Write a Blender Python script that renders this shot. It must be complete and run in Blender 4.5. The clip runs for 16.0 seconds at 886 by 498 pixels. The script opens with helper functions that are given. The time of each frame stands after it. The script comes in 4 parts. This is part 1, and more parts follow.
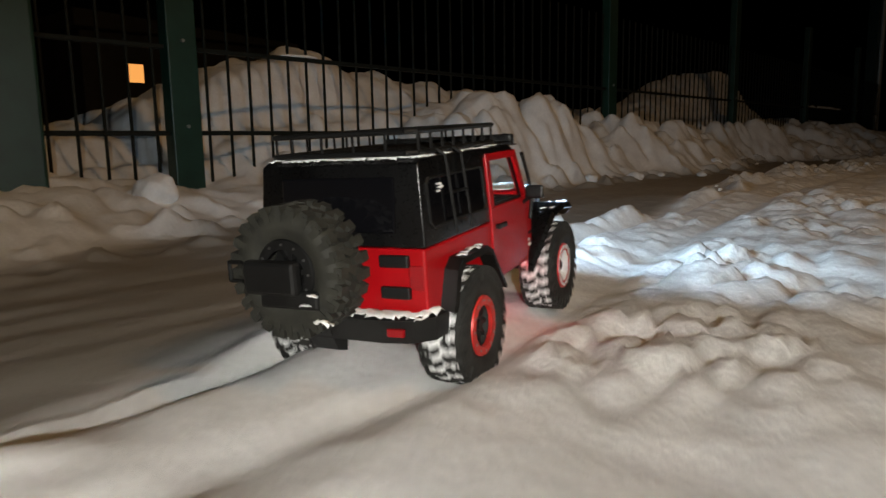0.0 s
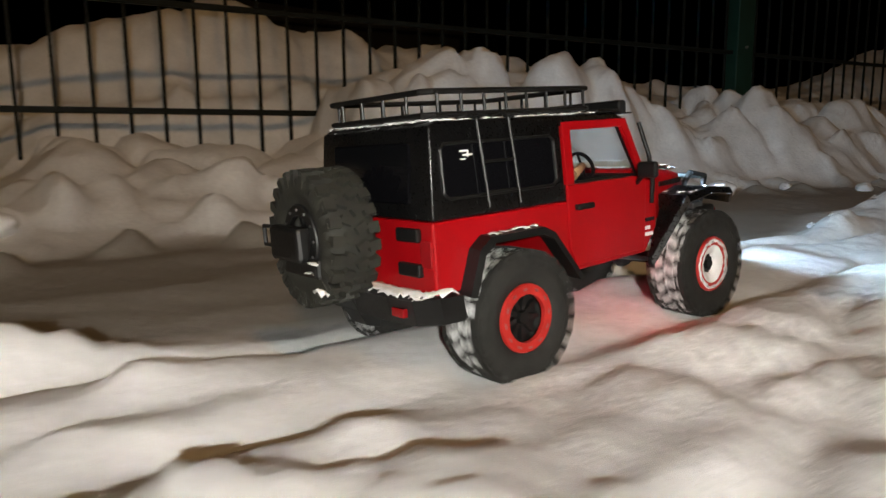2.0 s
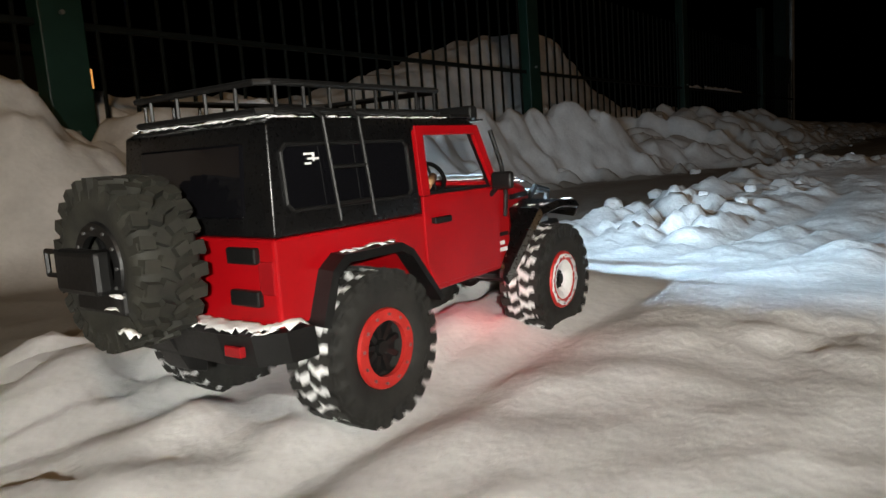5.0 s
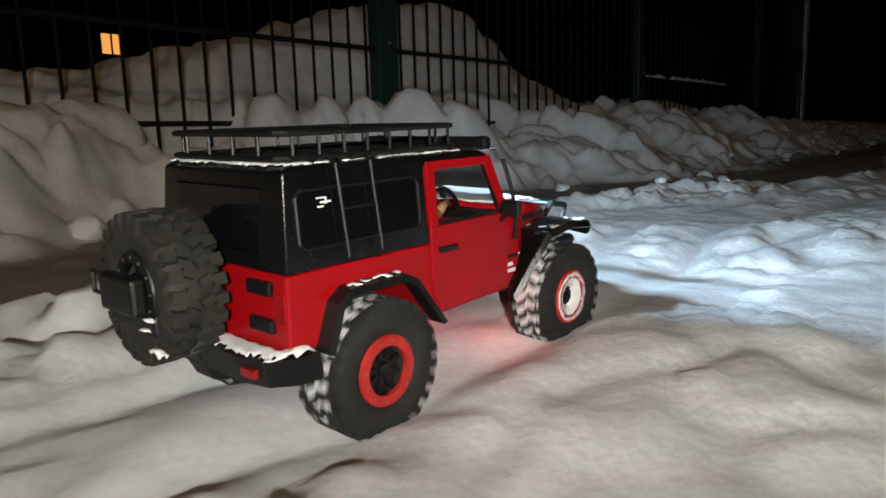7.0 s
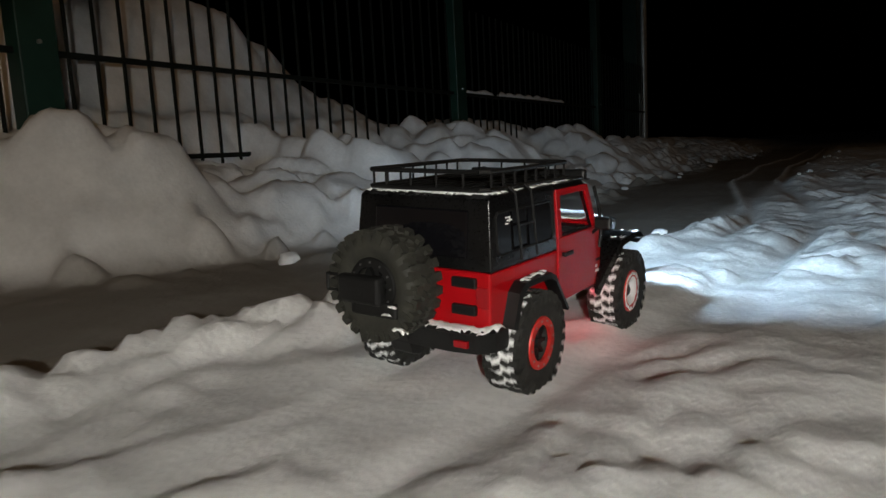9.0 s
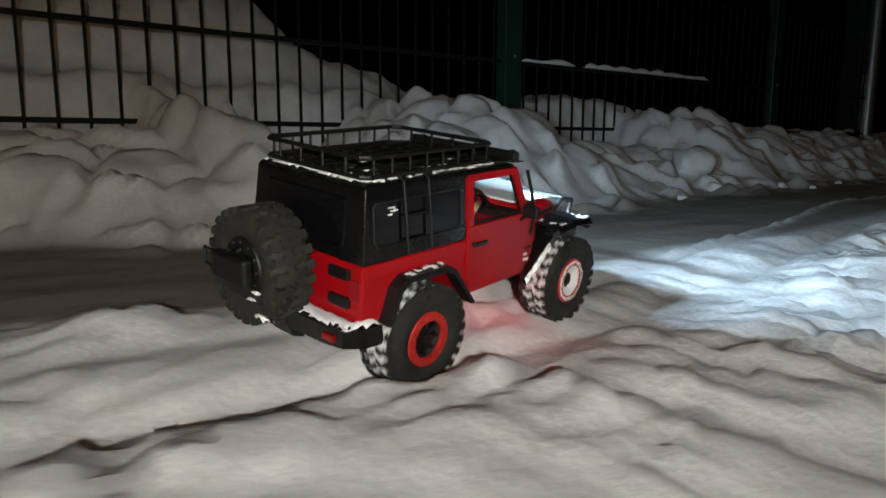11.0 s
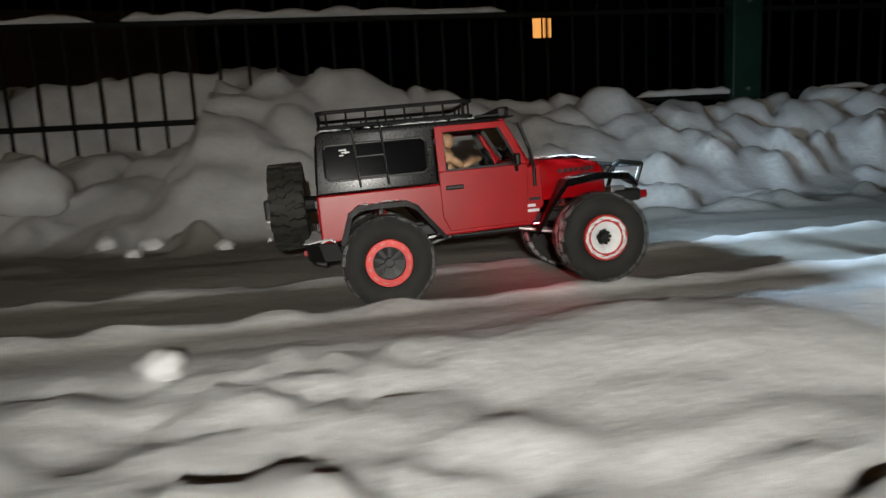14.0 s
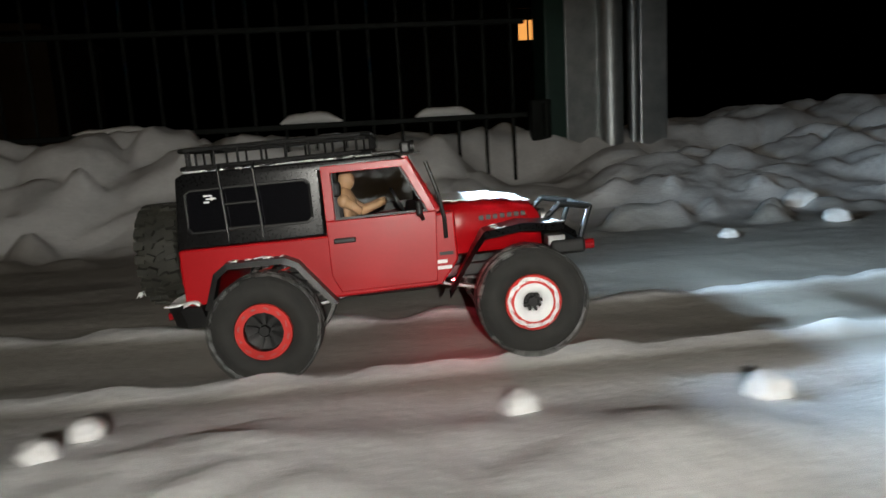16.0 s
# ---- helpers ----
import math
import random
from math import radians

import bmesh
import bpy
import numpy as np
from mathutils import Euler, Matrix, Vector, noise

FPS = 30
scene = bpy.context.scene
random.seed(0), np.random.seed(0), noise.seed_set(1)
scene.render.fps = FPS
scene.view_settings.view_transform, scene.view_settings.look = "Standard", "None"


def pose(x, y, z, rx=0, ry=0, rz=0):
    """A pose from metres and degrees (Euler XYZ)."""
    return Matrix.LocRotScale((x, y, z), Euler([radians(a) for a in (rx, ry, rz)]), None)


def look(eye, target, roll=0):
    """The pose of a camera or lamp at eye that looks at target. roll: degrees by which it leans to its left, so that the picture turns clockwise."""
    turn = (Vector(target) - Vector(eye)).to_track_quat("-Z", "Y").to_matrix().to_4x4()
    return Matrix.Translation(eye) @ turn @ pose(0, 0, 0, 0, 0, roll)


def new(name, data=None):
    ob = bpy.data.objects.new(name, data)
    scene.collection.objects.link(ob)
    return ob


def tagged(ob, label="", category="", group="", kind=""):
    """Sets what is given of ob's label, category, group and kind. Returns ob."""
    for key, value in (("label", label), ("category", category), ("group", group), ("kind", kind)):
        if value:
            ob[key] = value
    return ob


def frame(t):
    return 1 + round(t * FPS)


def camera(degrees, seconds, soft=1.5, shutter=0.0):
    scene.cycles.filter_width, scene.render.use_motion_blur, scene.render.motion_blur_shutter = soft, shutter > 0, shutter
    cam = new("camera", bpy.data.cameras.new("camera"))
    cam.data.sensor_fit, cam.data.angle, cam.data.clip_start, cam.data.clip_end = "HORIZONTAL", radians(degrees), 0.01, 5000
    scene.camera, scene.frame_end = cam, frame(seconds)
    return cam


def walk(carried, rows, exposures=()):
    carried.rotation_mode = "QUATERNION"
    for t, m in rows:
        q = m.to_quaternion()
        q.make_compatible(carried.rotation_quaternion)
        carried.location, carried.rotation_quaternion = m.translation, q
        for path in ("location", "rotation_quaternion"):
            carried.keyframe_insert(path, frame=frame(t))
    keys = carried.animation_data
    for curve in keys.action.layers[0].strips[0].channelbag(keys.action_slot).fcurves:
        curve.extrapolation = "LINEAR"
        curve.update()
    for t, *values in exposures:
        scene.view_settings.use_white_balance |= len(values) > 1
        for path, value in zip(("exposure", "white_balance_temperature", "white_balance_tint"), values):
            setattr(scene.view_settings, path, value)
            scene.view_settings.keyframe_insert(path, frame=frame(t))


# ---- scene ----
cam = camera(65.1, 16.0, soft=1.5, shutter=0.25)
PATH = [
    (0, (-1.587, -1.092, 0.267), (-0.112, 0.226, -0.034), -1.0),
    (0.5, (-1.027, -0.946, 0.274), (0.339, 0.488, -0.008), -2.5),
    (1, (-0.504, -0.885, 0.249), (0.733, 0.668, 0.011), -2.2),
    (1.5, (-0.079, -0.825, 0.263), (1.081, 0.783, 0.002), -2.8),
    (2, (0.489, -0.779, 0.217), (1.478, 0.932, -0.089), -0.4),
    (2.5, (1.116, -0.738, 0.248), (2.099, 0.984, -0.018), -0.6),
    (3, (1.733, -0.584, 0.181), (3.047, 0.904, -0.057), -3.6),
    (3.5, (2.246, -0.416, 0.170), (3.730, 0.909, -0.032), -6.4),
    (6, (3.543, -0.378, 0.246), (5.130, 0.800, -0.062), -2.8),
    (6.5, (4.012, -0.563, 0.260), (5.547, 0.677, -0.064), -2.7),
    (7, (4.476, -0.710, 0.244), (5.978, 0.572, -0.071), -1.7),
    (7.5, (4.808, -0.694, 0.226), (6.292, 0.604, -0.109), -3.0),
    (8, (5.144, -0.589, 0.193), (6.741, 0.568, -0.142), -2.6),
    (8.5, (5.434, -0.455, 0.291), (7.166, 0.503, 0.003), -3.6),
    (11, (7.307, -1.012, 0.274), (8.578, 0.500, -0.043), 0.2),
    (11.5, (7.861, -1.124, 0.232), (8.943, 0.510, -0.170), -0.8),
    (12, (8.563, -1.104, 0.261), (9.447, 0.657, -0.082), 1.0),
    (12.5, (9.349, -1.032, 0.266), (10.112, 0.794, -0.024), -0.5),
    (13, (10.112, -1.003, 0.266), (10.569, 0.927, 0.006), -0.7),
    (13.5, (10.944, -1.018, 0.238), (11.374, 0.906, -0.098), -1.2),
    (14, (11.765, -0.997, 0.234), (12.096, 0.948, -0.093), -3.1),
    (14.5, (12.634, -0.980, 0.251), (12.941, 0.972, -0.058), -2.8),
    (15, (13.558, -0.944, 0.237), (13.889, 0.995, -0.126), -3.0),
    (15.5, (14.421, -0.949, 0.237), (14.674, 1.006, -0.098), -4.1),
    (16, (15.152, -0.935, 0.263), (15.407, 1.023, -0.057), -3.3),
]
# the car's drive: seconds, place of the rear axle on the ground, roll, pitch, heading
DRIVE = [
    (0, -1.055, -0.536, 0.013, -1.3, -2.7, 16.0),
    (0.5, -0.525, -0.414, 0.016, 6.4, -4.7, 12.6),
    (1, -0.046, -0.311, 0.009, 3.5, -3.8, 14.3),
    (1.5, 0.320, -0.247, 0.004, 1.0, -2.5, 12.0),
    (2, 0.852, -0.169, -0.007, -1.8, -3.0, 7.8),
    (2.5, 1.488, -0.092, 0.016, -1.1, -3.2, 1.8),
    (3, 2.086, -0.014, -0.023, 10.5, -4.3, -1.1),
    (3.5, 2.614, 0.117, -0.020, 8.8, 0.3, 5.5),
    (6, 3.926, 0.044, 0.004, -1.9, -1.8, -2.5),
    (6.5, 4.396, -0.103, -0.009, -0.7, -3.0, -2.5),
    (7, 4.890, -0.175, -0.012, 1.6, -1.5, -1.2),
    (7.5, 5.277, -0.188, 0.009, 0.0, -5.0, -4.2),
    (8, 5.700, -0.120, -0.027, 1.5, -1.7, -6.3),
    (8.5, 6.136, -0.041, 0.006, 2.1, -0.7, -5.7),
    (11, 7.768, -0.299, 0.004, 7.4, -4.0, 8.6),
    (11.5, 8.264, -0.328, -0.005, -0.9, -3.6, 16.8),
    (12, 8.856, -0.256, 0.010, -0.7, -3.5, 18.1),
    (12.5, 9.539, -0.148, 0.006, -1.7, -3.9, 13.5),
    (13, 10.255, -0.026, 0.024, -0.7, -1.7, 12.0),
    (13.5, 11.038, 0.000, 0.007, 0.6, -1.1, 2.4),
    (14, 11.852, 0.030, 0.001, -3.0, -2.2, -1.2),
    (14.5, 12.679, 0.061, 0.006, 2.4, -1.2, -6.3),
    (15, 13.532, 0.043, -0.003, 3.2, -1.1, -9.2),
    (15.5, 14.358, 0.010, -0.000, 3.0, -0.7, -8.0),
    (16, 15.057, -0.050, -0.003, -1.1, -2.3, -4.4),
]
walk(cam, [(t, look(eye, target, roll)) for t, eye, target, roll in PATH])

# ---- night sky and the street lamp's far glow ----
world = bpy.data.worlds.new("night")
world.use_nodes = True
scene.world = world
sky = world.node_tree.nodes.new("ShaderNodeTexSky")
sky.sky_type = "NISHITA"
sky.sun_disc = False
sky.sun_elevation = radians(-6)
sky.sun_rotation = radians(200)
world.node_tree.links.new(sky.outputs[0], world.node_tree.nodes["Background"].inputs[0])
world.node_tree.nodes["Background"].inputs[1].default_value = 0.15


def lamp(name, place, aim, power, colour, size, spread=180):
    data = bpy.data.lights.new(name, "AREA")
    data.energy, data.color, data.shape, data.size, data.spread = power, colour, "DISK", size, radians(spread)
    ob = new(name, data)
    ob.matrix_basis = look(place, aim)
    return ob


# street lamps beside the lane, above and behind the view: warm sodium light
STREET = (1.0, 0.58, 0.24)
lamp("street_light", (0.2, -4.6, 5.0), (1.2, 3.0, 0), 38, STREET, 0.4, 130)
lamp("street_light", (16.0, -8.0, 6.0), (12.0, 2.0, 0), 12, STREET, 0.4)


# ---- materials ----
def material(name, colour, rough=0.6, metal=0.0, spec=0.5):
    m = bpy.data.materials.new(name)
    m.use_nodes = True
    b = m.node_tree.nodes["Principled BSDF"]
    b.inputs["Base Color"].default_value = (*colour, 1)
    b.inputs["Roughness"].default_value = rough
    b.inputs["Metallic"].default_value = metal
    b.inputs["Specular IOR Level"].default_value = spec
    return m


def varied(m, colour_a, colour_b, scale, bump=0.0, fine=8.0, rough=None, distance=0.002):
    """Two scales of noise on colour, relief and roughness."""
    nt = m.node_tree
    b = nt.nodes["Principled BSDF"]
    co = nt.nodes.new("ShaderNodeTexCoord")
    big = nt.nodes.new("ShaderNodeTexNoise")
    big.inputs["Scale"].default_value, big.inputs["Detail"].default_value = scale, 6
    small = nt.nodes.new("ShaderNodeTexNoise")
    small.inputs["Scale"].default_value, small.inputs["Detail"].default_value = scale * fine, 4
    for n in (big, small):
        nt.links.new(co.outputs["Object"], n.inputs["Vector"])
    mixed = nt.nodes.new("ShaderNodeMath")
    mixed.operation = "MULTIPLY_ADD"
    mixed.inputs[1].default_value = 0.35
    nt.links.new(small.outputs["Fac"], mixed.inputs[0])
    nt.links.new(big.outputs["Fac"], mixed.inputs[2])
    ramp = nt.nodes.new("ShaderNodeValToRGB")
    ramp.color_ramp.elements[0].position, ramp.color_ramp.elements[1].position = 0.45, 0.9
    ramp.color_ramp.elements[0].color, ramp.color_ramp.elements[1].color = (*colour_a, 1), (*colour_b, 1)
    nt.links.new(mixed.outputs[0], ramp.inputs[0])
    nt.links.new(ramp.outputs[0], b.inputs["Base Color"])
    if bump:
        bm = nt.nodes.new("ShaderNodeBump")
        bm.inputs["Strength"].default_value, bm.inputs["Distance"].default_value = bump, distance
        nt.links.new(mixed.outputs[0], bm.inputs["Height"])
        nt.links.new(bm.outputs[0], b.inputs["Normal"])
    if rough:
        rr = nt.nodes.new("ShaderNodeMapRange")
        rr.inputs["To Min"].default_value, rr.inputs["To Max"].default_value = rough
        nt.links.new(small.outputs["Fac"], rr.inputs["Value"])
        nt.links.new(rr.outputs[0], b.inputs["Roughness"])
    return m


def glow(name, colour, strength):
    m = bpy.data.materials.new(name)
    m.use_nodes = True
    b = m.node_tree.nodes["Principled BSDF"]
    b.inputs["Base Color"].default_value = (*colour, 1)
    b.inputs["Emission Color"].default_value = (*colour, 1)
    b.inputs["Emission Strength"].default_value = strength
    return m


SNOW = varied(material("snow", (0.8, 0.8, 0.8), 0.7, spec=0.3), (0.70, 0.70, 0.70), (0.86, 0.86, 0.86), 9.0, 0.5, 9.0, distance=0.006)
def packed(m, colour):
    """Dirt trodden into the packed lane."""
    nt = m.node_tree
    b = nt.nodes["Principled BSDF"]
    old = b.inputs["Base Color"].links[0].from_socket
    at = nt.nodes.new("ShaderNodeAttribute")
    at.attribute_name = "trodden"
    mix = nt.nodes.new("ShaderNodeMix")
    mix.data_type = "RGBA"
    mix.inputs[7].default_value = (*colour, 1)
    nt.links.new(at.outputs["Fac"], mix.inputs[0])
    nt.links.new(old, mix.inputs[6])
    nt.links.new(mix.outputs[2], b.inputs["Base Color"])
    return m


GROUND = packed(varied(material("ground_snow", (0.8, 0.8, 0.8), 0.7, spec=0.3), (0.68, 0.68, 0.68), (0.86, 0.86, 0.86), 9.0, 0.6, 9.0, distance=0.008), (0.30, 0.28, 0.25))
CRUST = varied(material("snow_crust", (0.85, 0.85, 0.85), 0.8), (0.72, 0.73, 0.74), (0.88, 0.88, 0.88), 60.0, 0.5, 6.0)
FENCE = varied(material("fence_paint", (0.006, 0.008, 0.007), 0.6, spec=0.2), (0.004, 0.006, 0.005), (0.009, 0.012, 0.01), 20.0, 0.2, 8.0)
GREEN = varied(material("green_paint", (0.02, 0.1, 0.07), 0.45), (0.004, 0.026, 0.018), (0.01, 0.045, 0.032), 10.0, 0.2, 12.0, (0.35, 0.6))
STEEL = varied(material("galvanised_steel", (0.4, 0.42, 0.42), 0.4, 0.8), (0.30, 0.33, 0.33), (0.48, 0.50, 0.50), 14.0, 0.15, 10.0, (0.3, 0.55))
TORCH = glow("torch_light", (1.0, 0.98, 0.90), 40000)
LED = glow("led_bar_glow", (0.56, 0.80, 1.0), 15500)
# added red fill for the pink bounce under the car, no lamp of the model
RED_FILL = glow("red_fill_glow", (1.0, 0.08, 0.12), 80)
WINDOW = glow("lit_window", (1.0, 0.42, 0.10), 0.95)


# ---- mesh helpers ----
def link_mesh(name, bm, mat, parent=None, label="", smooth=False):
    me = bpy.data.meshes.new(name)
    bm.normal_update()
    bm.to_mesh(me)
    bm.free()
    if smooth:
        me.polygons.foreach_set("use_smooth", [True] * len(me.polygons))
    for one in mat if isinstance(mat, (list, tuple)) else [mat]:
        me.materials.append(one)
    ob = new(name, me)
    ob.parent = parent
    if label:
        ob["label"] = label
    return ob


def part(name, bm, mat, parent, label="", smooth=False):
    return link_mesh(name, bm, mat, parent, label, smooth)


def add_box(bm, lo, hi, bevel=0.0, m=None, segments=2):
    c, d = [(a + b) / 2 for a, b in zip(lo, hi)], [b - a for a, b in zip(lo, hi)]
    made = bmesh.ops.create_cube(bm, size=1, matrix=Matrix.Translation(c) @ Matrix.Diagonal((*d, 1)))
    if bevel:
        edges = list({e for v in made["verts"] for e in v.link_edges})
        out = bmesh.ops.bevel(bm, geom=edges, offset=bevel, segments=segments, affect="EDGES", profile=0.5)
        verts = list({v for f in out["faces"] for v in f.verts})
    else:
        verts = made["verts"]
    if m is not None:
        bmesh.ops.transform(bm, matrix=m, verts=verts)
    return verts


def add_tube(bm, a, b, r, sides=8, r2=None):
    a, b = Vector(a), Vector(b)
    m = Matrix.Translation((a + b) / 2) @ (b - a).to_track_quat("Z", "Y").to_matrix().to_4x4()
    return bmesh.ops.create_cone(bm, cap_ends=True, segments=sides, radius1=r, radius2=r if r2 is None else r2, depth=(b - a).length, matrix=m)["verts"]


def add_bent(bm, points, r, sides=8):
    for a, b in zip(points, points[1:]):
        add_tube(bm, a, b, r, sides)
    for p in points[1:-1]:
        bmesh.ops.create_icosphere(bm, subdivisions=1, radius=r * 1.02, matrix=Matrix.Translation(p))


def extrude_outline(bm, outline, y0, y1, bevel=0.0):
    """A prism from an (x, z) outline between two y."""
    a = [bm.verts.new((x, y0, z)) for x, z in outline]
    b = [bm.verts.new((x, y1, z)) for x, z in outline]
    n = len(outline)
    faces = [bm.faces.new(a), bm.faces.new(b[::-1])]
    for i in range(n):
        faces.append(bm.faces.new((a[i], b[i], b[(i + 1) % n], a[(i + 1) % n])))
    bmesh.ops.recalc_face_normals(bm, faces=faces)
    if bevel:
        bmesh.ops.bevel(bm, geom=list({e for f in faces for e in f.edges}), offset=bevel, segments=2, affect="EDGES", profile=0.5)
    return faces


def lathe(bm, profile, sides=48, axis_y=True):
    """A ring surface from a closed profile of (radius, y)."""
    rings = []
    for i in range(sides):
        a = 2 * math.pi * i / sides
        rings.append([bm.verts.new((r * math.cos(a), y, r * math.sin(a))) for r, y in profile])
    n = len(profile)
    faces = []
    for i in range(sides):
        p, q = rings[i], rings[(i + 1) % sides]
        for j in range(n):
            faces.append(bm.faces.new((p[j], p[(j + 1) % n], q[(j + 1) % n], q[j])))
    bmesh.ops.recalc_face_normals(bm, faces=faces)
    return faces


# ---- the snow ground ----
FENCE_Y = 2.0


def ease(a, b, x):
    t = min(1.0, max(0.0, (x - a) / (b - a)))
    return t * t * (3 - 2 * t)


LOOKED_UP = {}


def along(x, table):
    key = (id(table), x)
    if key not in LOOKED_UP:
        LOOKED_UP[key] = float(np.interp(x, [p[0] for p in table], [p[1] for p in table]))
    return LOOKED_UP[key]


def fbm(x, y, z, octaves=3):
    v, amp, s = 0.0, 1.0, 1.0
    for _ in range(octaves):
        v += amp * noise.noise((x * s, y * s, z))
        amp, s = amp * 0.5, s * 2.03
    return v


# near edge of the trodden lane, crest height of the snow bank before the fence, and of the heaps behind it
LANE = [(-3, -0.6), (-1.4, -0.42), (-1.1, -0.3), (-0.4, -0.2), (-0.1, -0.05), (0.3, 0), (0.8, 0.02), (1.2, 0.1), (1.45, 0.15), (1.9, 0.15), (2.3, 0.36), (2.6, 0.5), (3.9, 0.55), (4.4, 0.5), (4.9, 0.42), (5.4, 0.45), (5.8, 0.42), (6.2, 0.55), (6.6, 0.45), (7, 0.38), (7.3, 0.25), (7.6, 0.05), (8.2, -0.08), (9, -0.12), (11, -0.2), (13.5, -0.18), (15, -0.27), (30, -0.27)]
FOOT = [(-3, 0.6), (-1.1, 0.7), (-0.5, 0.95), (0, 1.08), (0.3, 1.0), (0.45, 0.82), (0.9, 0.84), (1.3, 0.95), (1.8, 1.1), (3, 1.25), (4, 1.05), (5, 1.05), (5.9, 1.38), (6.5, 1.42), (6.9, 1.3), (7.3, 1.1), (8, 0.7), (9, 0.7), (10, 0.8), (11, 0.78), (12, 0.78), (13, 0.8), (14.5, 1.05), (15.2, 1.1), (16, 0.9), (18, 0.7)]
BANK = [(-3, 0.25), (-1.2, 0.22), (-0.4, 0.13), (0, 0.1), (0.35, 0.12), (0.5, 0.2), (0.8, 0.21), (1.0, 0.18), (1.3, 0.19), (1.45, 0.22), (1.52, 0.42), (1.76, 0.48), (1.87, 0.55), (1.94, 0.6), (2.02, 0.57), (2.18, 0.48), (2.5, 0.55), (2.81, 0.56), (2.93, 0.52), (3.05, 0.47),
        (3.25, 0.33), (3.4, 0.3), (3.65, 0.36), (3.75, 0.48), (3.82, 0.48), (3.9, 0.36), (4.1, 0.34), (4.4, 0.42), (4.75, 0.41), (4.82, 0.33), (5.26, 0.34), (5.45, 0.37), (5.71, 0.36), (5.78, 0.22), (6.2, 0.24), (6.3, 0.4), (6.9, 0.43), (7.2, 0.45), (7.35, 0.4), (7.5, 0.28), (8.15, 0.27), (8.25, 0.46), (8.4, 0.44), (8.53, 0.22), (8.95, 0.19),
        (9.2, 0.38), (9.6, 0.47), (10.05, 0.44), (10.2, 0.36), (10.4, 0.24), (10.9, 0.19), (11.3, 0.21), (11.42, 0.44), (11.65, 0.48), (12.1, 0.39), (12.6, 0.33),
        (13.1, 0.31), (13.4, 0.27), (14.0, 0.3), (14.6, 0.31), (15.1, 0.22), (15.5, 0.2), (15.75, 0.08), (15.95, 0.06), (16.2, 0.15), (16.6, 0.15), (16.8, 0.1), (17.1, 0.2), (18, 0.25), (30, 0.3)]
HEAP = [(-3, 0.3), (-0.3, 0.38), (0, 0.41), (0.2, 0.52), (0.4, 0.61), (0.65, 0.72), (0.9, 0.8), (1.1, 0.83), (1.27, 0.89), (1.36, 0.88), (1.5, 0.81), (1.7, 0.74), (1.82, 0.77), (1.95, 0.78), (2.05, 0.69), (2.4, 0.72), (2.7, 0.69), (3.1, 0.68), (3.4, 0.63), (4.1, 0.58), (5.6, 0.58),
        (6.0, 0.63), (6.14, 0.67), (6.35, 0.72), (6.7, 0.8), (7.1, 0.87), (7.25, 0.97), (7.5, 1.07), (7.9, 1.12), (8.3, 1.2), (8.7, 1.12), (9.0, 0.98), (9.3, 0.8), (9.6, 0.68), (10.1, 0.56), (10.7, 0.52), (11.2, 0.57), (11.6, 0.6), (12.0, 0.48), (12.6, 0.3), (14, 0.25), (15, 0.3), (16.5, 0.25), (18, 0.35), (30, 0.4)]


RUN = [(row[1], row[3]) for row in DRIVE]
TILT = [(row[1], math.tan(radians(row[4]))) for row in DRIVE]
SHELF = [(-3, 0.15), (-0.4, 0.15), (0, 0.18), (0.3, 0.25), (0.6, 0.34), (0.9, 0.42), (1.0, 0.48), (1.1, 0.42), (1.5, 0.46), (5, 0.48), (7.2, 0.44), (7.5, 0.56), (9.1, 0.52), (10.3, 0.44), (10.6, 0.5), (11.1, 0.57), (11.5, 0.54), (12.0, 0.42), (20, 0.4)]


SIDE = [(row[1], row[2]) for row in DRIVE]


def drive_at(x):
    return along(x, SIDE), 0.0


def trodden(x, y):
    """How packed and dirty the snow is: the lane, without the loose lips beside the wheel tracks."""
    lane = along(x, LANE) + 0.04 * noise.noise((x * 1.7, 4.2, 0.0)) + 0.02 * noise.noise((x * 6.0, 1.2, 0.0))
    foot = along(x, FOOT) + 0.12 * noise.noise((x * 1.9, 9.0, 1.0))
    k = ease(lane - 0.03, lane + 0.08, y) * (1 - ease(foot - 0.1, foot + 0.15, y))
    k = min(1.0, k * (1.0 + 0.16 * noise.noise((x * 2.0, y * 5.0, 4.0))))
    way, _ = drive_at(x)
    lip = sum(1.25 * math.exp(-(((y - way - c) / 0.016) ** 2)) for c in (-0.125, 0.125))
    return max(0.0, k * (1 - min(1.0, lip)))


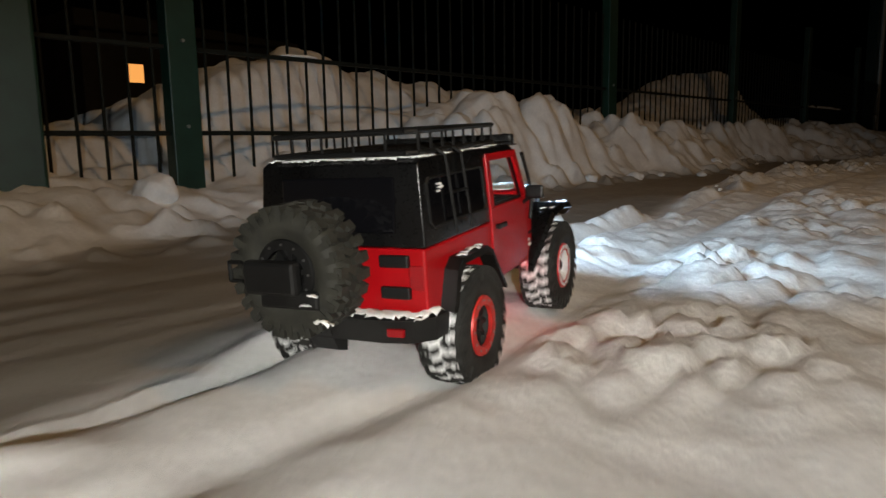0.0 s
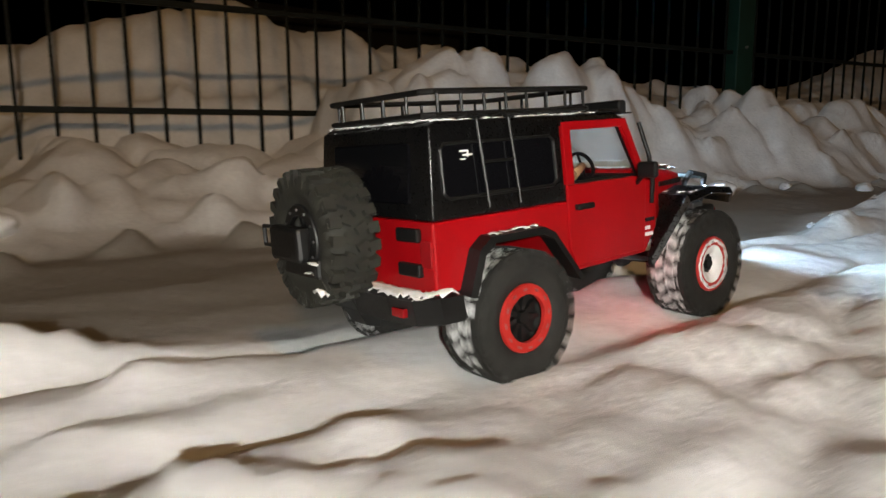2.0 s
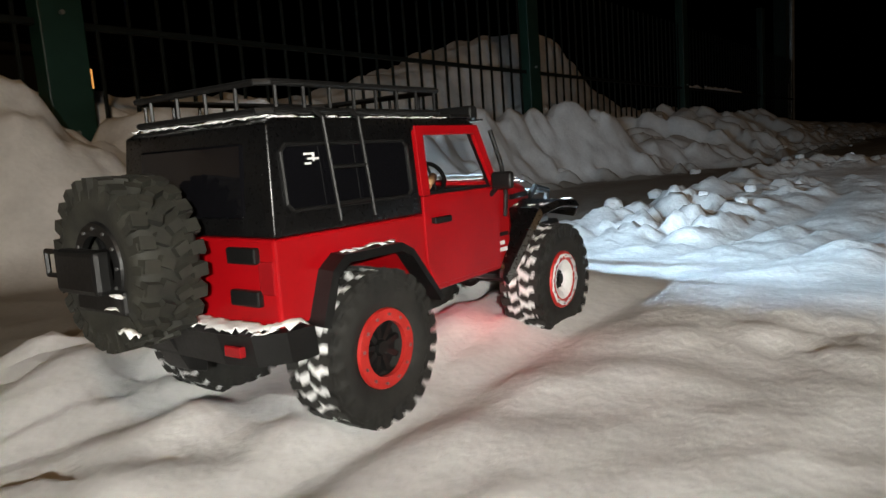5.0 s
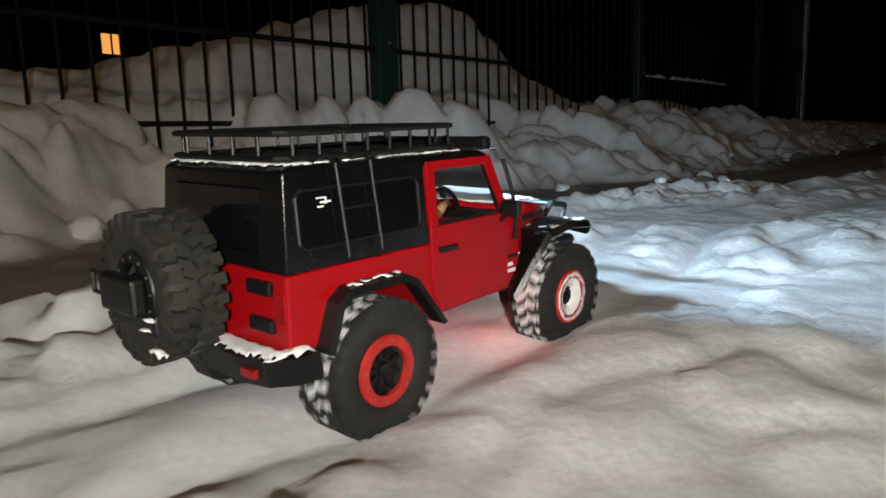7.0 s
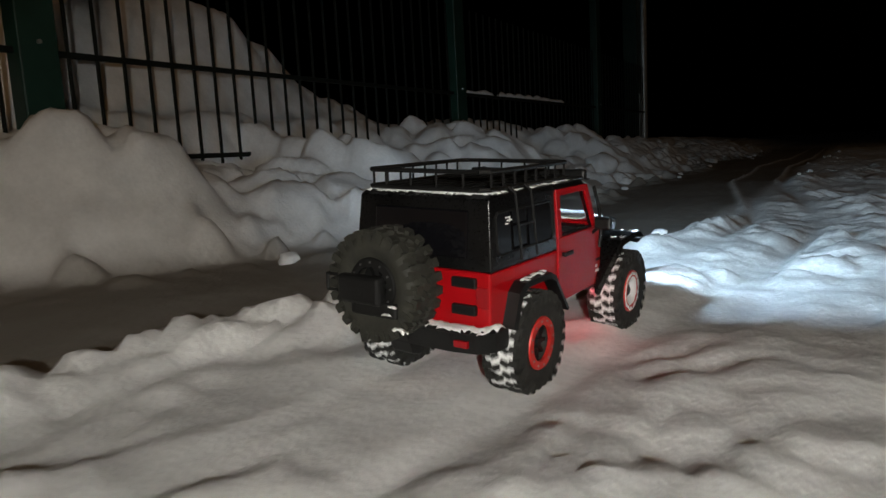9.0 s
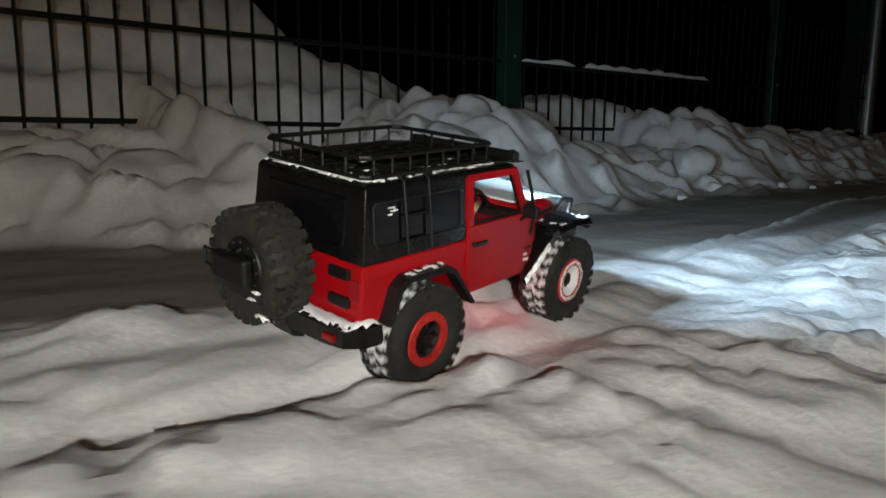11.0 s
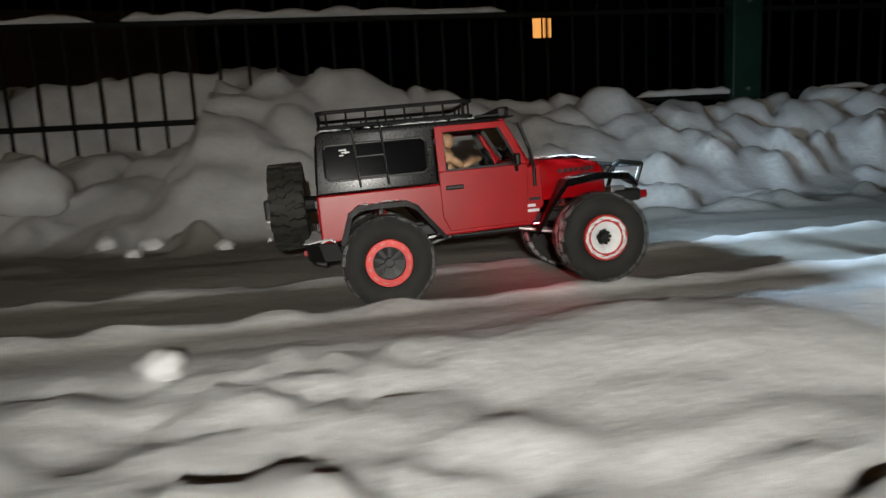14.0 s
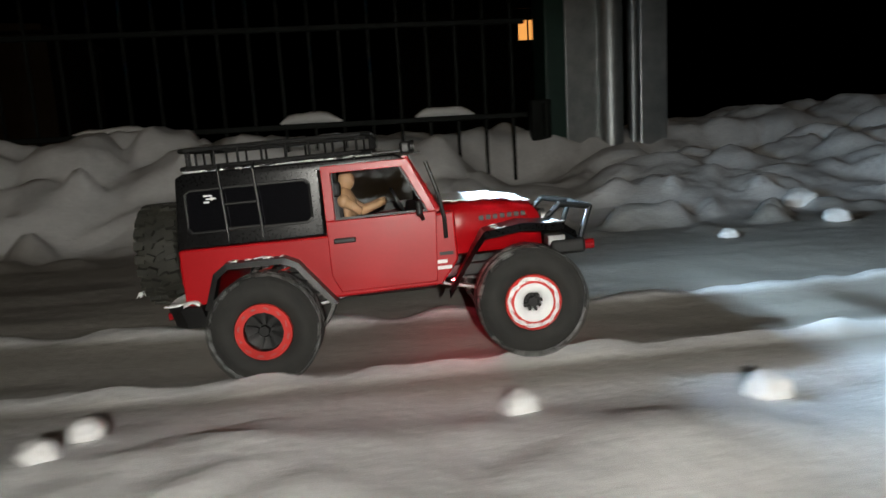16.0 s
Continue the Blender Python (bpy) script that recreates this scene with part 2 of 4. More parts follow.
def lumps(x, y, lane):
    """Trodden snow: soft drifts, rounded clods heaped beside the lane, and drawn-out ripples farther along."""
    turned = 2 * ease(7.5, 9.0, x) - 1
    u, v = x * 0.82 - turned * y * 0.57, y * 0.82 + turned * x * 0.57
    warp = noise.noise((x * 3.0, y * 3.0, 6.0))
    soft = 0.022 * noise.noise((x * 2.3, y * 2.9, 1.7)) + 0.012 * noise.noise((x * 5.5, y * 7.0, 4.0))
    ripple = fbm(u * 1.7, v * 4.6, 1.7, 2)
    near = math.exp(-(((lane - 0.22 - y) / 0.36) ** 2))
    cell = noise.voronoi((x * 6.4 + 0.7 * warp, y * 7.6 + 0.6 * warp, 0.3))[0]
    pad = ease(0.0, 0.42, cell[1] - cell[0])
    small = noise.voronoi((x * 13 + warp, y * 15, 2.3))[0]
    crumb = ease(0.02, 0.32, small[1] - small[0])
    patch = max(0.0, min(1.0, 0.45 + 1.5 * noise.noise((x * 2.1, y * 2.4, 8.0))))
    some = max(0.0, noise.noise((x * 3.1, y * 3.3, 12.0)))
    tread = max(0.0, noise.noise((x * 4.1 + 7, y * 4.6, 9.0)) - 0.15)
    heaped = (0.35 + 0.75 * near) * (1 - 0.6 * ease(7.5, 9.0, x)) * (1 - 0.5 * ease(13.2, 14.5, x))
    z = soft + (0.012 + 0.015 * ease(7.5, 9.0, x)) * ripple - 0.025 * tread
    z += heaped * (0.047 * pad * patch + 0.019 * crumb * (0.3 + 0.7 * patch)) + 0.022 * crumb * some
    return z + 0.005 * noise.noise((x * 26, y * 26, 2.0)) + 0.003 * noise.noise((x * 48, y * 48, 5.0))


def height(x, y):
    lane = along(x, LANE) + 0.04 * noise.noise((x * 1.7, 4.2, 0.0)) + 0.02 * noise.noise((x * 6.0, 1.2, 0.0))
    inner = ease(lane - 0.12, lane + 0.03, y)
    far = ease(12, 40, abs(x - 7)) + ease(10, 40, abs(y))
    ridge = 0.045 * math.exp(-(((y - lane + 0.13) / 0.08) ** 2)) * max(0.1, 0.6 + 0.9 * noise.noise((x * 4.1, 0.4, 2.0)))
    ridge *= 1 - 0.75 * ease(8.5, 10, x)
    z = (1 - inner) * (0.85 * lumps(x, y, lane) + 0.004) * (1 - 0.15 * ease(14.2, 15.2, x)) + ridge
    z += inner * (0.008 * fbm(x * 1.6, y * 7.0, 3.0, 2) - 0.008 + 0.003 * noise.noise((x * 22, y * 30, 1.0)))
    # the car's own way: trodden down under the wheels, with a thin lip in the lane
    way, _ = drive_at(x)
    if -2 < x < 17 and abs(y - way) < 0.45:
        free = math.exp(-(((y - way) / 0.165) ** 4)) * (0.7 + 0.3 * inner)
        z = z * (1 - free) + free * (min(z, 0.012 + 0.25 * max(0.0, z)) * 0.6 - 0.004)
        for side in (-0.1, 0.1):
            near = math.exp(-(((y - way - side) / 0.034) ** 2))
            z = z * (1 - near) - (0.004 + 0.004 * noise.noise((x * 30, y * 24, 6.0))) * near
            z += (0.002 + 0.011 * inner) * math.exp(-(((y - way - side * 1.25) / 0.013) ** 2)) * max(0.0, 0.8 + 1.2 * noise.noise((x * 13, y * 5, 1.0)))
    # the ground lies where the wheels run
    hug = math.exp(-(((y - way) / 0.62) ** 4))
    z += hug * (along(x, RUN) + 0.006)
    z += (y - way) * along(x, TILT) * math.exp(-(((y - way) / 0.2) ** 4))
    # the bank before the fence, torn and blocky
    crest = along(x, BANK) * (1 + 0.06 * noise.noise((x * 3.4, 1.0, 7.0)))
    foot = along(x, FOOT) + 0.12 * noise.noise((x * 1.9, 9.0, 1.0)) + 0.06 * noise.noise((x * 6.0, 2.0, 1.0))
    rise = 0.3 * ease(foot, foot + 0.35, y) + 0.7 * ease(foot + 0.12, max(foot + 0.5, 1.62), y)
    cell = noise.voronoi((x * 3.6 + 0.35 * noise.noise((x * 4, y * 4, 1.0)), y * 3.6, crest * 2))[0]
    block = 0.09 * (0.45 - cell[0]) + 0.06 * ease(0.0, 0.35, cell[1] - cell[0]) - 0.03
    rough = block + 0.045 * fbm(x * 4.2, y * 4.2, 4.0, 3) + 0.012 * noise.noise((x * 16, y * 16, 3.0))
    bank = rise * (crest + rough * min(1.0, crest / 0.25) * 0.9)
    clods = max(0.0, noise.noise((x * 8.5, y * 8.5, 11.0)) - 0.08)
    bank += 0.13 * clods * ease(foot - 0.3, foot + 0.05, y) * (1 - ease(foot + 0.3, foot + 0.6, y))
    # heaps thrown up behind the fence
    heap = along(x, HEAP) * (1 + 0.03 * noise.noise((x * 3.3, 3.0, 5.0))) + 0.045 * fbm(x * 4.1, y * 4.1, 6.0, 3) + 0.08 * (0.4 - cell[0])
    back = ease(1.97, 2.2, y)
    shelf = min(heap, max(along(x, SHELF) + 0.05 * fbm(x * 4.4, y * 3, 2.0, 2), crest * 0.95))
    high = ease(2.25, 2.6, y)
    z += bank * (1 - back) + back * (shelf + high * (heap - shelf)) * (1 - ease(3.0, 5.0, y))
    return z * (1 - min(1.0, far))


def sheet(name, xs, ys, mat, label):
    verts = [(x, y, height(x, y)) for y in ys for x in xs]
    n = len(xs)
    faces = [(j * n + i, j * n + i + 1, (j + 1) * n + i + 1, (j + 1) * n + i) for j in range(len(ys) - 1) for i in range(n - 1)]
    me = bpy.data.meshes.new(name)
    me.from_pydata(verts, [], faces)
    me.polygons.foreach_set("use_smooth", [True] * len(me.polygons))
    me.materials.append(mat)
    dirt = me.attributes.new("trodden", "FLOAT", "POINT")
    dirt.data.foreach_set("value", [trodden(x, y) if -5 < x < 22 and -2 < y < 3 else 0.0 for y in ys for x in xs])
    return tagged(new(name, me), label, "snow", kind="structure")


xs = [-400, -150, -60, -25, -12, -7, -5] + list(np.arange(-4, -1.8, 0.06)) + list(np.arange(-1.8, 18.0, 0.02)) + list(np.arange(18, 20.01, 0.06)) + [21, 23, 26, 30, 40, 70, 150, 400]
ys = [-400, -150, -60, -25, -12, -7, -4, -3, -2.4, -2.0] + list(np.arange(-1.7, -1.2, 0.03)) + list(np.arange(-1.2, 0.75, 0.016)) + list(np.arange(0.75, 3.2, 0.026)) + list(np.arange(3.2, 6.0, 0.1)) + [7, 9, 13, 20, 40, 90, 200, 400]
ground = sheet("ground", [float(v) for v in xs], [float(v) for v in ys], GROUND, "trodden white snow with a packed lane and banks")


# ---- the fence ----
def fence_panel(x0, x1):
    base = new("steel_fence")
    base.matrix_basis = pose(x0, FENCE_Y, 0)
    tagged(base, "black painted steel fence panel standing in snow", "fence", "fence panels along the lane")
    w = x1 - x0
    for z in (0.335, 0.72):
        bm = bmesh.new()
        add_box(bm, (0, -0.012, z - 0.011), (w, 0.012, z + 0.011), 0.003, segments=1)
        part("rail", bm, FENCE, base)
    n = max(1, round(w / 0.117))
    for i in range(n):
        x = w * (i + 0.5) / n
        bm = bmesh.new()
        add_box(bm, (x - 0.006, -0.006, 0.06), (x + 0.006, 0.006, 1.35), 0.0015, segments=1)
        part("bar", bm, FENCE, base)
    return base


def fence_post(x):
    base = new("fence_post")
    base.matrix_basis = pose(x, FENCE_Y, 0)
    tagged(base, "dark green square steel fence post in the snow", "post", "fence posts along the lane")
    bm = bmesh.new()
    add_box(bm, (-0.072, -0.04, -0.1), (0.072, 0.04, 1.9), 0.006)
    part("shaft", bm, GREEN, base)
    bm = bmesh.new()
    add_box(bm, (-0.077, -0.045, 1.9), (0.077, 0.045, 1.915), 0.003)
    part("cap", bm, GREEN, base)
    for z in (0.335, 0.72):
        bm = bmesh.new()
        add_tube(bm, (0, -0.052, z + 0.03), (0, -0.039, z + 0.03), 0.008, 6)
        part("bolt", bm, STEEL, base)
    return base


POSTS = [-2.95, 0.07, 4.13, 7.21, 10.35, 13.72]
for x in POSTS:
    fence_post(x)
FENCES = [fence_panel(a + 0.072, b - 0.072) for a, b in zip(POSTS, POSTS[1:] + [16.0])]


# ---- gate pillars ----
def gate_pillar(x, y, turn, label):
    base = new("gate_pillar")
    base.matrix_basis = pose(x, y, 0, 0, 0, turn)
    tagged(base, label, "pillar", "gate pillars")
    return base


pillar = gate_pillar(-0.82, 1.72, -12, "broad dull green steel gate pillar in a snow bank")
bm = bmesh.new()
add_box(bm, (-0.17, -0.12, -0.1), (0.17, 0.12, 3.2), 0.012)
part("column", bm, GREEN, pillar)

pillar = gate_pillar(16.34, 2.12, 0, "grey-green steel gate pillar with two round pipes")
bm = bmesh.new()
add_box(bm, (-0.29, 0.0, -0.1), (-0.03, 0.2, 3.2), 0.01)
part("column", bm, GREEN, pillar)
bm = bmesh.new()
add_box(bm, (-0.20, -0.012, -0.1), (-0.05, 0.0, 1.0), 0.003)
part("cover_plate", bm, STEEL, pillar)
bm = bmesh.new()
add_tube(bm, (0.0, -0.02, -0.1), (0.0, -0.02, 3.2), 0.055, 28)
part("pipe", bm, STEEL, pillar, "galvanised round pipe")
bm = bmesh.new()
add_tube(bm, (0.125, 0.02, -0.1), (0.125, 0.02, 3.2), 0.022, 20)
part("pipe", bm, STEEL, pillar)
bm = bmesh.new()
add_box(bm, (0.15, 0.0, -0.1), (0.28, 0.16, 3.2), 0.006)
part("channel", bm, STEEL, pillar)
bm = bmesh.new()
add_box(bm, (-0.36, -0.01, 0.22), (-0.27, 0.05, 0.40), 0.006)
add_tube(bm, (-0.3, -0.03, 0.24), (-0.3, -0.03, 0.38), 0.016, 12)
part("hinge", bm, FENCE, pillar, "black gate hinge")


# ---- snow lying on the fence rails ----
def snow_cap(x0, x1, z, h, seed):
    bm = bmesh.new()
    n = max(6, int((x1 - x0) / 0.03))
    rows = []
    for i in range(n + 1):
        x = x0 + (x1 - x0) * i / n
        k = (0.35 + 0.65 * abs(noise.noise((x * 5.0, seed, 0.0)))) * h * min(1.0, i / 2 + 0.15, (n - i) / 2 + 0.15)
        k += h * 1.1 * max(0.0, noise.noise((x * 3.0, seed, 4.0)) - 0.25)
        rows.append([bm.verts.new((x, FENCE_Y + dy, z + dz)) for dy, dz in ((-0.018, 0.0), (-0.016, k * 0.7), (0.0, k), (0.016, k * 0.7), (0.018, 0.0))])
    for p, q in zip(rows, rows[1:]):
        for j in range(5):
            bm.faces.new((p[j], p[(j + 1) % 5], q[(j + 1) % 5], q[j]))
    bm.faces.new(rows[0]), bm.faces.new(rows[-1][::-1])
    bmesh.ops.recalc_face_normals(bm, faces=bm.faces)
    owner = max((f for f in FENCES if f.matrix_basis.translation.x <= x0), key=lambda f: f.matrix_basis.translation.x)
    bmesh.ops.translate(bm, vec=-owner.matrix_basis.translation, verts=bm.verts)
    return part("snow_cap", bm, SNOW, owner, "strip of white snow on the rail", True)


for x0, x1, z, h in ((0.62, 0.87, 0.732, 0.03), (10.45, 10.95, 0.732, 0.045), (11.05, 12.6, 0.732, 0.06), (13.2, 13.68, 0.347, 0.07), (14.1, 14.4, 0.347, 0.05), (14.9, 15.15, 0.347, 0.10), (15.45, 15.7, 0.347, 0.09)):
    snow_cap(x0, x1, z, h, x0)


# ---- a dark house far behind, with lit windows ----
BRICK = varied(material("dark_render", (0.06, 0.055, 0.05), 0.9), (0.04, 0.038, 0.035), (0.08, 0.075, 0.07), 0.8, 0.3, 12.0)
house = tagged(new("house"), "dark distant house with a lit window", "house")
house.matrix_basis = pose(28.5, 53.0, 0)
bm = bmesh.new()
add_box(bm, (-9, 0, 0), (9, 8, 9.5), 0.05)
part("wall", bm, BRICK, house)
bm = bmesh.new()
v = [bm.verts.new(c) for c in ((-9.6, -0.6, 9.5), (9.6, -0.6, 9.5), (9.6, 8.6, 9.5), (-9.6, 8.6, 9.5), (-9.6, 4, 13), (9.6, 4, 13))]
for f in ((0, 1, 5, 4), (2, 3, 4, 5), (0, 4, 3), (1, 2, 5), (3, 2, 1, 0)):
    bm.faces.new([v[i] for i in f])
part("roof", bm, BRICK, house)
for x, z in ((1.2, 7.95),):
    bm = bmesh.new()
    for a in (-0.82, 0.82):
        add_box(bm, (x + a - 0.06, -0.12, z - 0.8), (x + a + 0.06, 0.02, z + 0.8))
    add_box(bm, (x - 0.06, -0.12, z - 0.8), (x + 0.06, 0.02, z + 0.8))
    for b in (-0.8, 0.8):
        add_box(bm, (x - 0.88, -0.12, z + b - 0.06), (x + 0.88, 0.02, z + b + 0.06))
    win = part("window", bm, BRICK, house, "lit window with a dark frame")
    for a in (-0.41, 0.41):
        bm = bmesh.new()
        add_box(bm, (x + a - 0.35, -0.05, z - 0.74), (x + a + 0.35, -0.02, z + 0.74))
        part("pane", bm, WINDOW, win, "warm glowing pane")


shed = tagged(new("shed"), "dark garden shed behind the fence with a small lit window", "shed")
shed.matrix_basis = pose(7.0, 14.0, 0)
bm = bmesh.new()
add_box(bm, (-2.6, 0, 0), (2.55, 3.0, 2.7), 0.03)
part("wall", bm, BRICK, shed)
bm = bmesh.new()
extrude_outline(bm, [(-2.8, 2.7), (2.6, 2.7), (2.6, 2.82), (-2.8, 3.05)], -0.3, 3.3, 0.02)
part("roof", bm, BRICK, shed)
bm = bmesh.new()
for a, b, c, d in ((-1.74, -1.70, 1.66, 2.08), (-1.34, -1.30, 1.66, 2.08), (-1.74, -1.30, 1.62, 1.67), (-1.74, -1.30, 2.06, 2.10)):
    add_box(bm, (a, -0.04, c), (b, 0.01, d))
win = part("window", bm, BRICK, shed, "small lit window with a dark frame")
bm = bmesh.new()
add_box(bm, (-1.70, -0.02, 1.67), (-1.34, -0.004, 2.06))
part("pane", bm, WINDOW, win, "warm glowing pane")


# ---- loose clods of snow ----
def clod(x, y, r, seed):
    bm = bmesh.new()
    bmesh.ops.create_icosphere(bm, subdivisions=3, radius=r)
    for v in bm.verts:
        d = v.co.normalized()
        v.co *= 1 + 0.28 * noise.noise(d * 1.6 + Vector((seed, 0, 0))) + 0.1 * noise.noise(d * 5 + Vector((0, seed, 0)))
        v.co.z *= 0.75
    ob = link_mesh("snow_clod", bm, SNOW, smooth=True)
    ob.location = (x, y, height(x, y) + r * 0.38)
    return tagged(ob, "loose rounded clod of white snow", "snow clod", "snow clods beside the lane")


rng = random.Random(4)
for i in range(90):
    x = rng.uniform(-0.5, 17.0)
    lane = along(x, LANE)
    if i % 3 == 0:
        y, r = along(x, FOOT) + rng.uniform(-0.22, 0.15), rng.uniform(0.015, 0.06)
    else:
        y, r = lane - rng.uniform(0.0, 0.4), rng.uniform(0.006, 0.022)
    if abs(y - drive_at(x)[0]) > 0.19 and y > -0.45:
        clod(x, y, r, i * 1.7)
BALLS = [(15.54, -0.34, 0.022), (15.3, -0.31, 0.018), (16.36, 0.65, 0.03), (16.03, 0.58, 0.02), (11.59, -0.27, 0.022), 
         (5.53, 0.55, 0.03), (5.56, 0.42, 0.026), (5.14, 0.55, 0.03), (10.95, 1.12, 0.12), (11.53, 0.7, 0.02), (-0.35, 1.45, 0.08), (0.3, 1.6, 0.06)]
for x, y, r in BALLS:
    clod(x, y, r, x)


# ---- materials of the model car ----
RED = varied(material("red_paint", (0.4, 0.005, 0.01), 0.3, spec=0.35), (0.29, 0.002, 0.004), (0.37, 0.003, 0.007), 14.0, 0.05, 20.0, (0.22, 0.5))
BLACK = varied(material("black_plastic", (0.006, 0.006, 0.006), 0.5, spec=0.4), (0.003, 0.003, 0.003), (0.008, 0.008, 0.008), 40.0, 0.15, 10.0, (0.35, 0.6))
SATIN = varied(material("satin_black", (0.004, 0.004, 0.004), 0.3, spec=0.4), (0.002, 0.002, 0.0022), (0.005, 0.005, 0.0052), 18.0, 0.04, 20.0, (0.2, 0.38))
GLOSS = material("dark_glass", (0.004, 0.004, 0.005), 0.08)
RUBBER = varied(material("rubber", (0.02, 0.02, 0.018), 0.8), (0.007, 0.007, 0.0065), (0.02, 0.0195, 0.017), 60.0, 0.4, 5.0)
DUSTY = varied(material("dusty_rubber", (0.05, 0.05, 0.04), 0.75), (0.008, 0.008, 0.006), (0.026, 0.025, 0.018), 45.0, 0.4, 6.0)
RING = varied(material("red_anodised", (0.5, 0.03, 0.03), 0.4, 0.2), (0.42, 0.018, 0.015), (0.6, 0.035, 0.028), 60.0, 0.1, 5.0)
CHROME = material("dull_steel", (0.3, 0.3, 0.3), 0.45, 1.0)
LAMPRED = material("tail_lamp_red", (0.25, 0.005, 0.008), 0.25)
SKIN = varied(material("doll_plastic", (0.42, 0.24, 0.13), 0.5), (0.36, 0.2, 0.1), (0.46, 0.27, 0.15), 60.0)
MARK = material("pale_print", (0.75, 0.75, 0.75), 0.5)
PANE = bpy.data.materials.new("clear_glass")
PANE.use_nodes = True
_b = PANE.node_tree.nodes["Principled BSDF"]
_b.inputs["Transmission Weight"].default_value, _b.inputs["Roughness"].default_value, _b.inputs["IOR"].default_value = 1.0, 0.02, 1.05
_b.inputs["Base Color"].default_value = (0.9, 0.93, 0.95, 1)

car = tagged(new("model_car"), "red radio-controlled off-road model car with black hardtop", "toy car")


def lean(bm):
    """The cabin's sides lean in above the belt line."""
    for v in bm.verts:
        if v.co.z > 0.158:
            v.co.y *= 1 - (v.co.z - 0.158) * 0.75


def crust(name, x0, x1, y0, y1, z, thick, seed, parent, cover=0.15, step=0.0035, slope=0.0):
    """A thin uneven layer of snow with a ragged outline."""
    bm = bmesh.new()
    nx, ny = max(2, int((x1 - x0) / step)), max(2, int((y1 - y0) / step))
    grid = {}
    for i in range(nx + 1):
        for j in range(ny + 1):
            x, y = x0 + (x1 - x0) * i / nx, y0 + (y1 - y0) * j / ny
            edge = min(i, nx - i, j, ny - j)
            k = noise.noise((x * 70 + seed, y * 70, seed)) * 0.6 + noise.noise((x * 190, y * 190, seed + 3)) * 0.5 + cover - (0.35 if edge == 0 else 0)
            if k > 0:
                grid[i, j] = bm.verts.new((x, y, z + slope * (x - x0) + thick * min(1.0, 0.25 + k * 1.4)))
            else:
                grid[i, j] = None
    low = {}
    for i in range(nx):
        for j in range(ny):
            q = [(i, j), (i + 1, j), (i + 1, j + 1), (i, j + 1)]
            if sum(grid[a] is not None for a in q) >= 3:
                vs = []
                for a in q:
                    if grid[a] is None:
                        if a not in low:
                            x, y = x0 + (x1 - x0) * a[0] / nx, y0 + (y1 - y0) * a[1] / ny
                            low[a] = bm.verts.new((x, y, z + slope * (x - x0) + 0.0003))
                        vs.append(low[a])
                    else:
                        vs.append(grid[a])
                bm.faces.new(vs)
    loose = [v for v in bm.verts if not v.link_faces]
    bmesh.ops.delete(bm, geom=loose, context="VERTS")
    if bm.faces:
        ext = bmesh.ops.extrude_face_region(bm, geom=list(bm.faces))
        for v in [g for g in ext["geom"] if isinstance(g, bmesh.types.BMVert)]:
            v.co.z += 0.0008
    return part(name, bm, CRUST, parent, "thin ragged layer of snow", True)


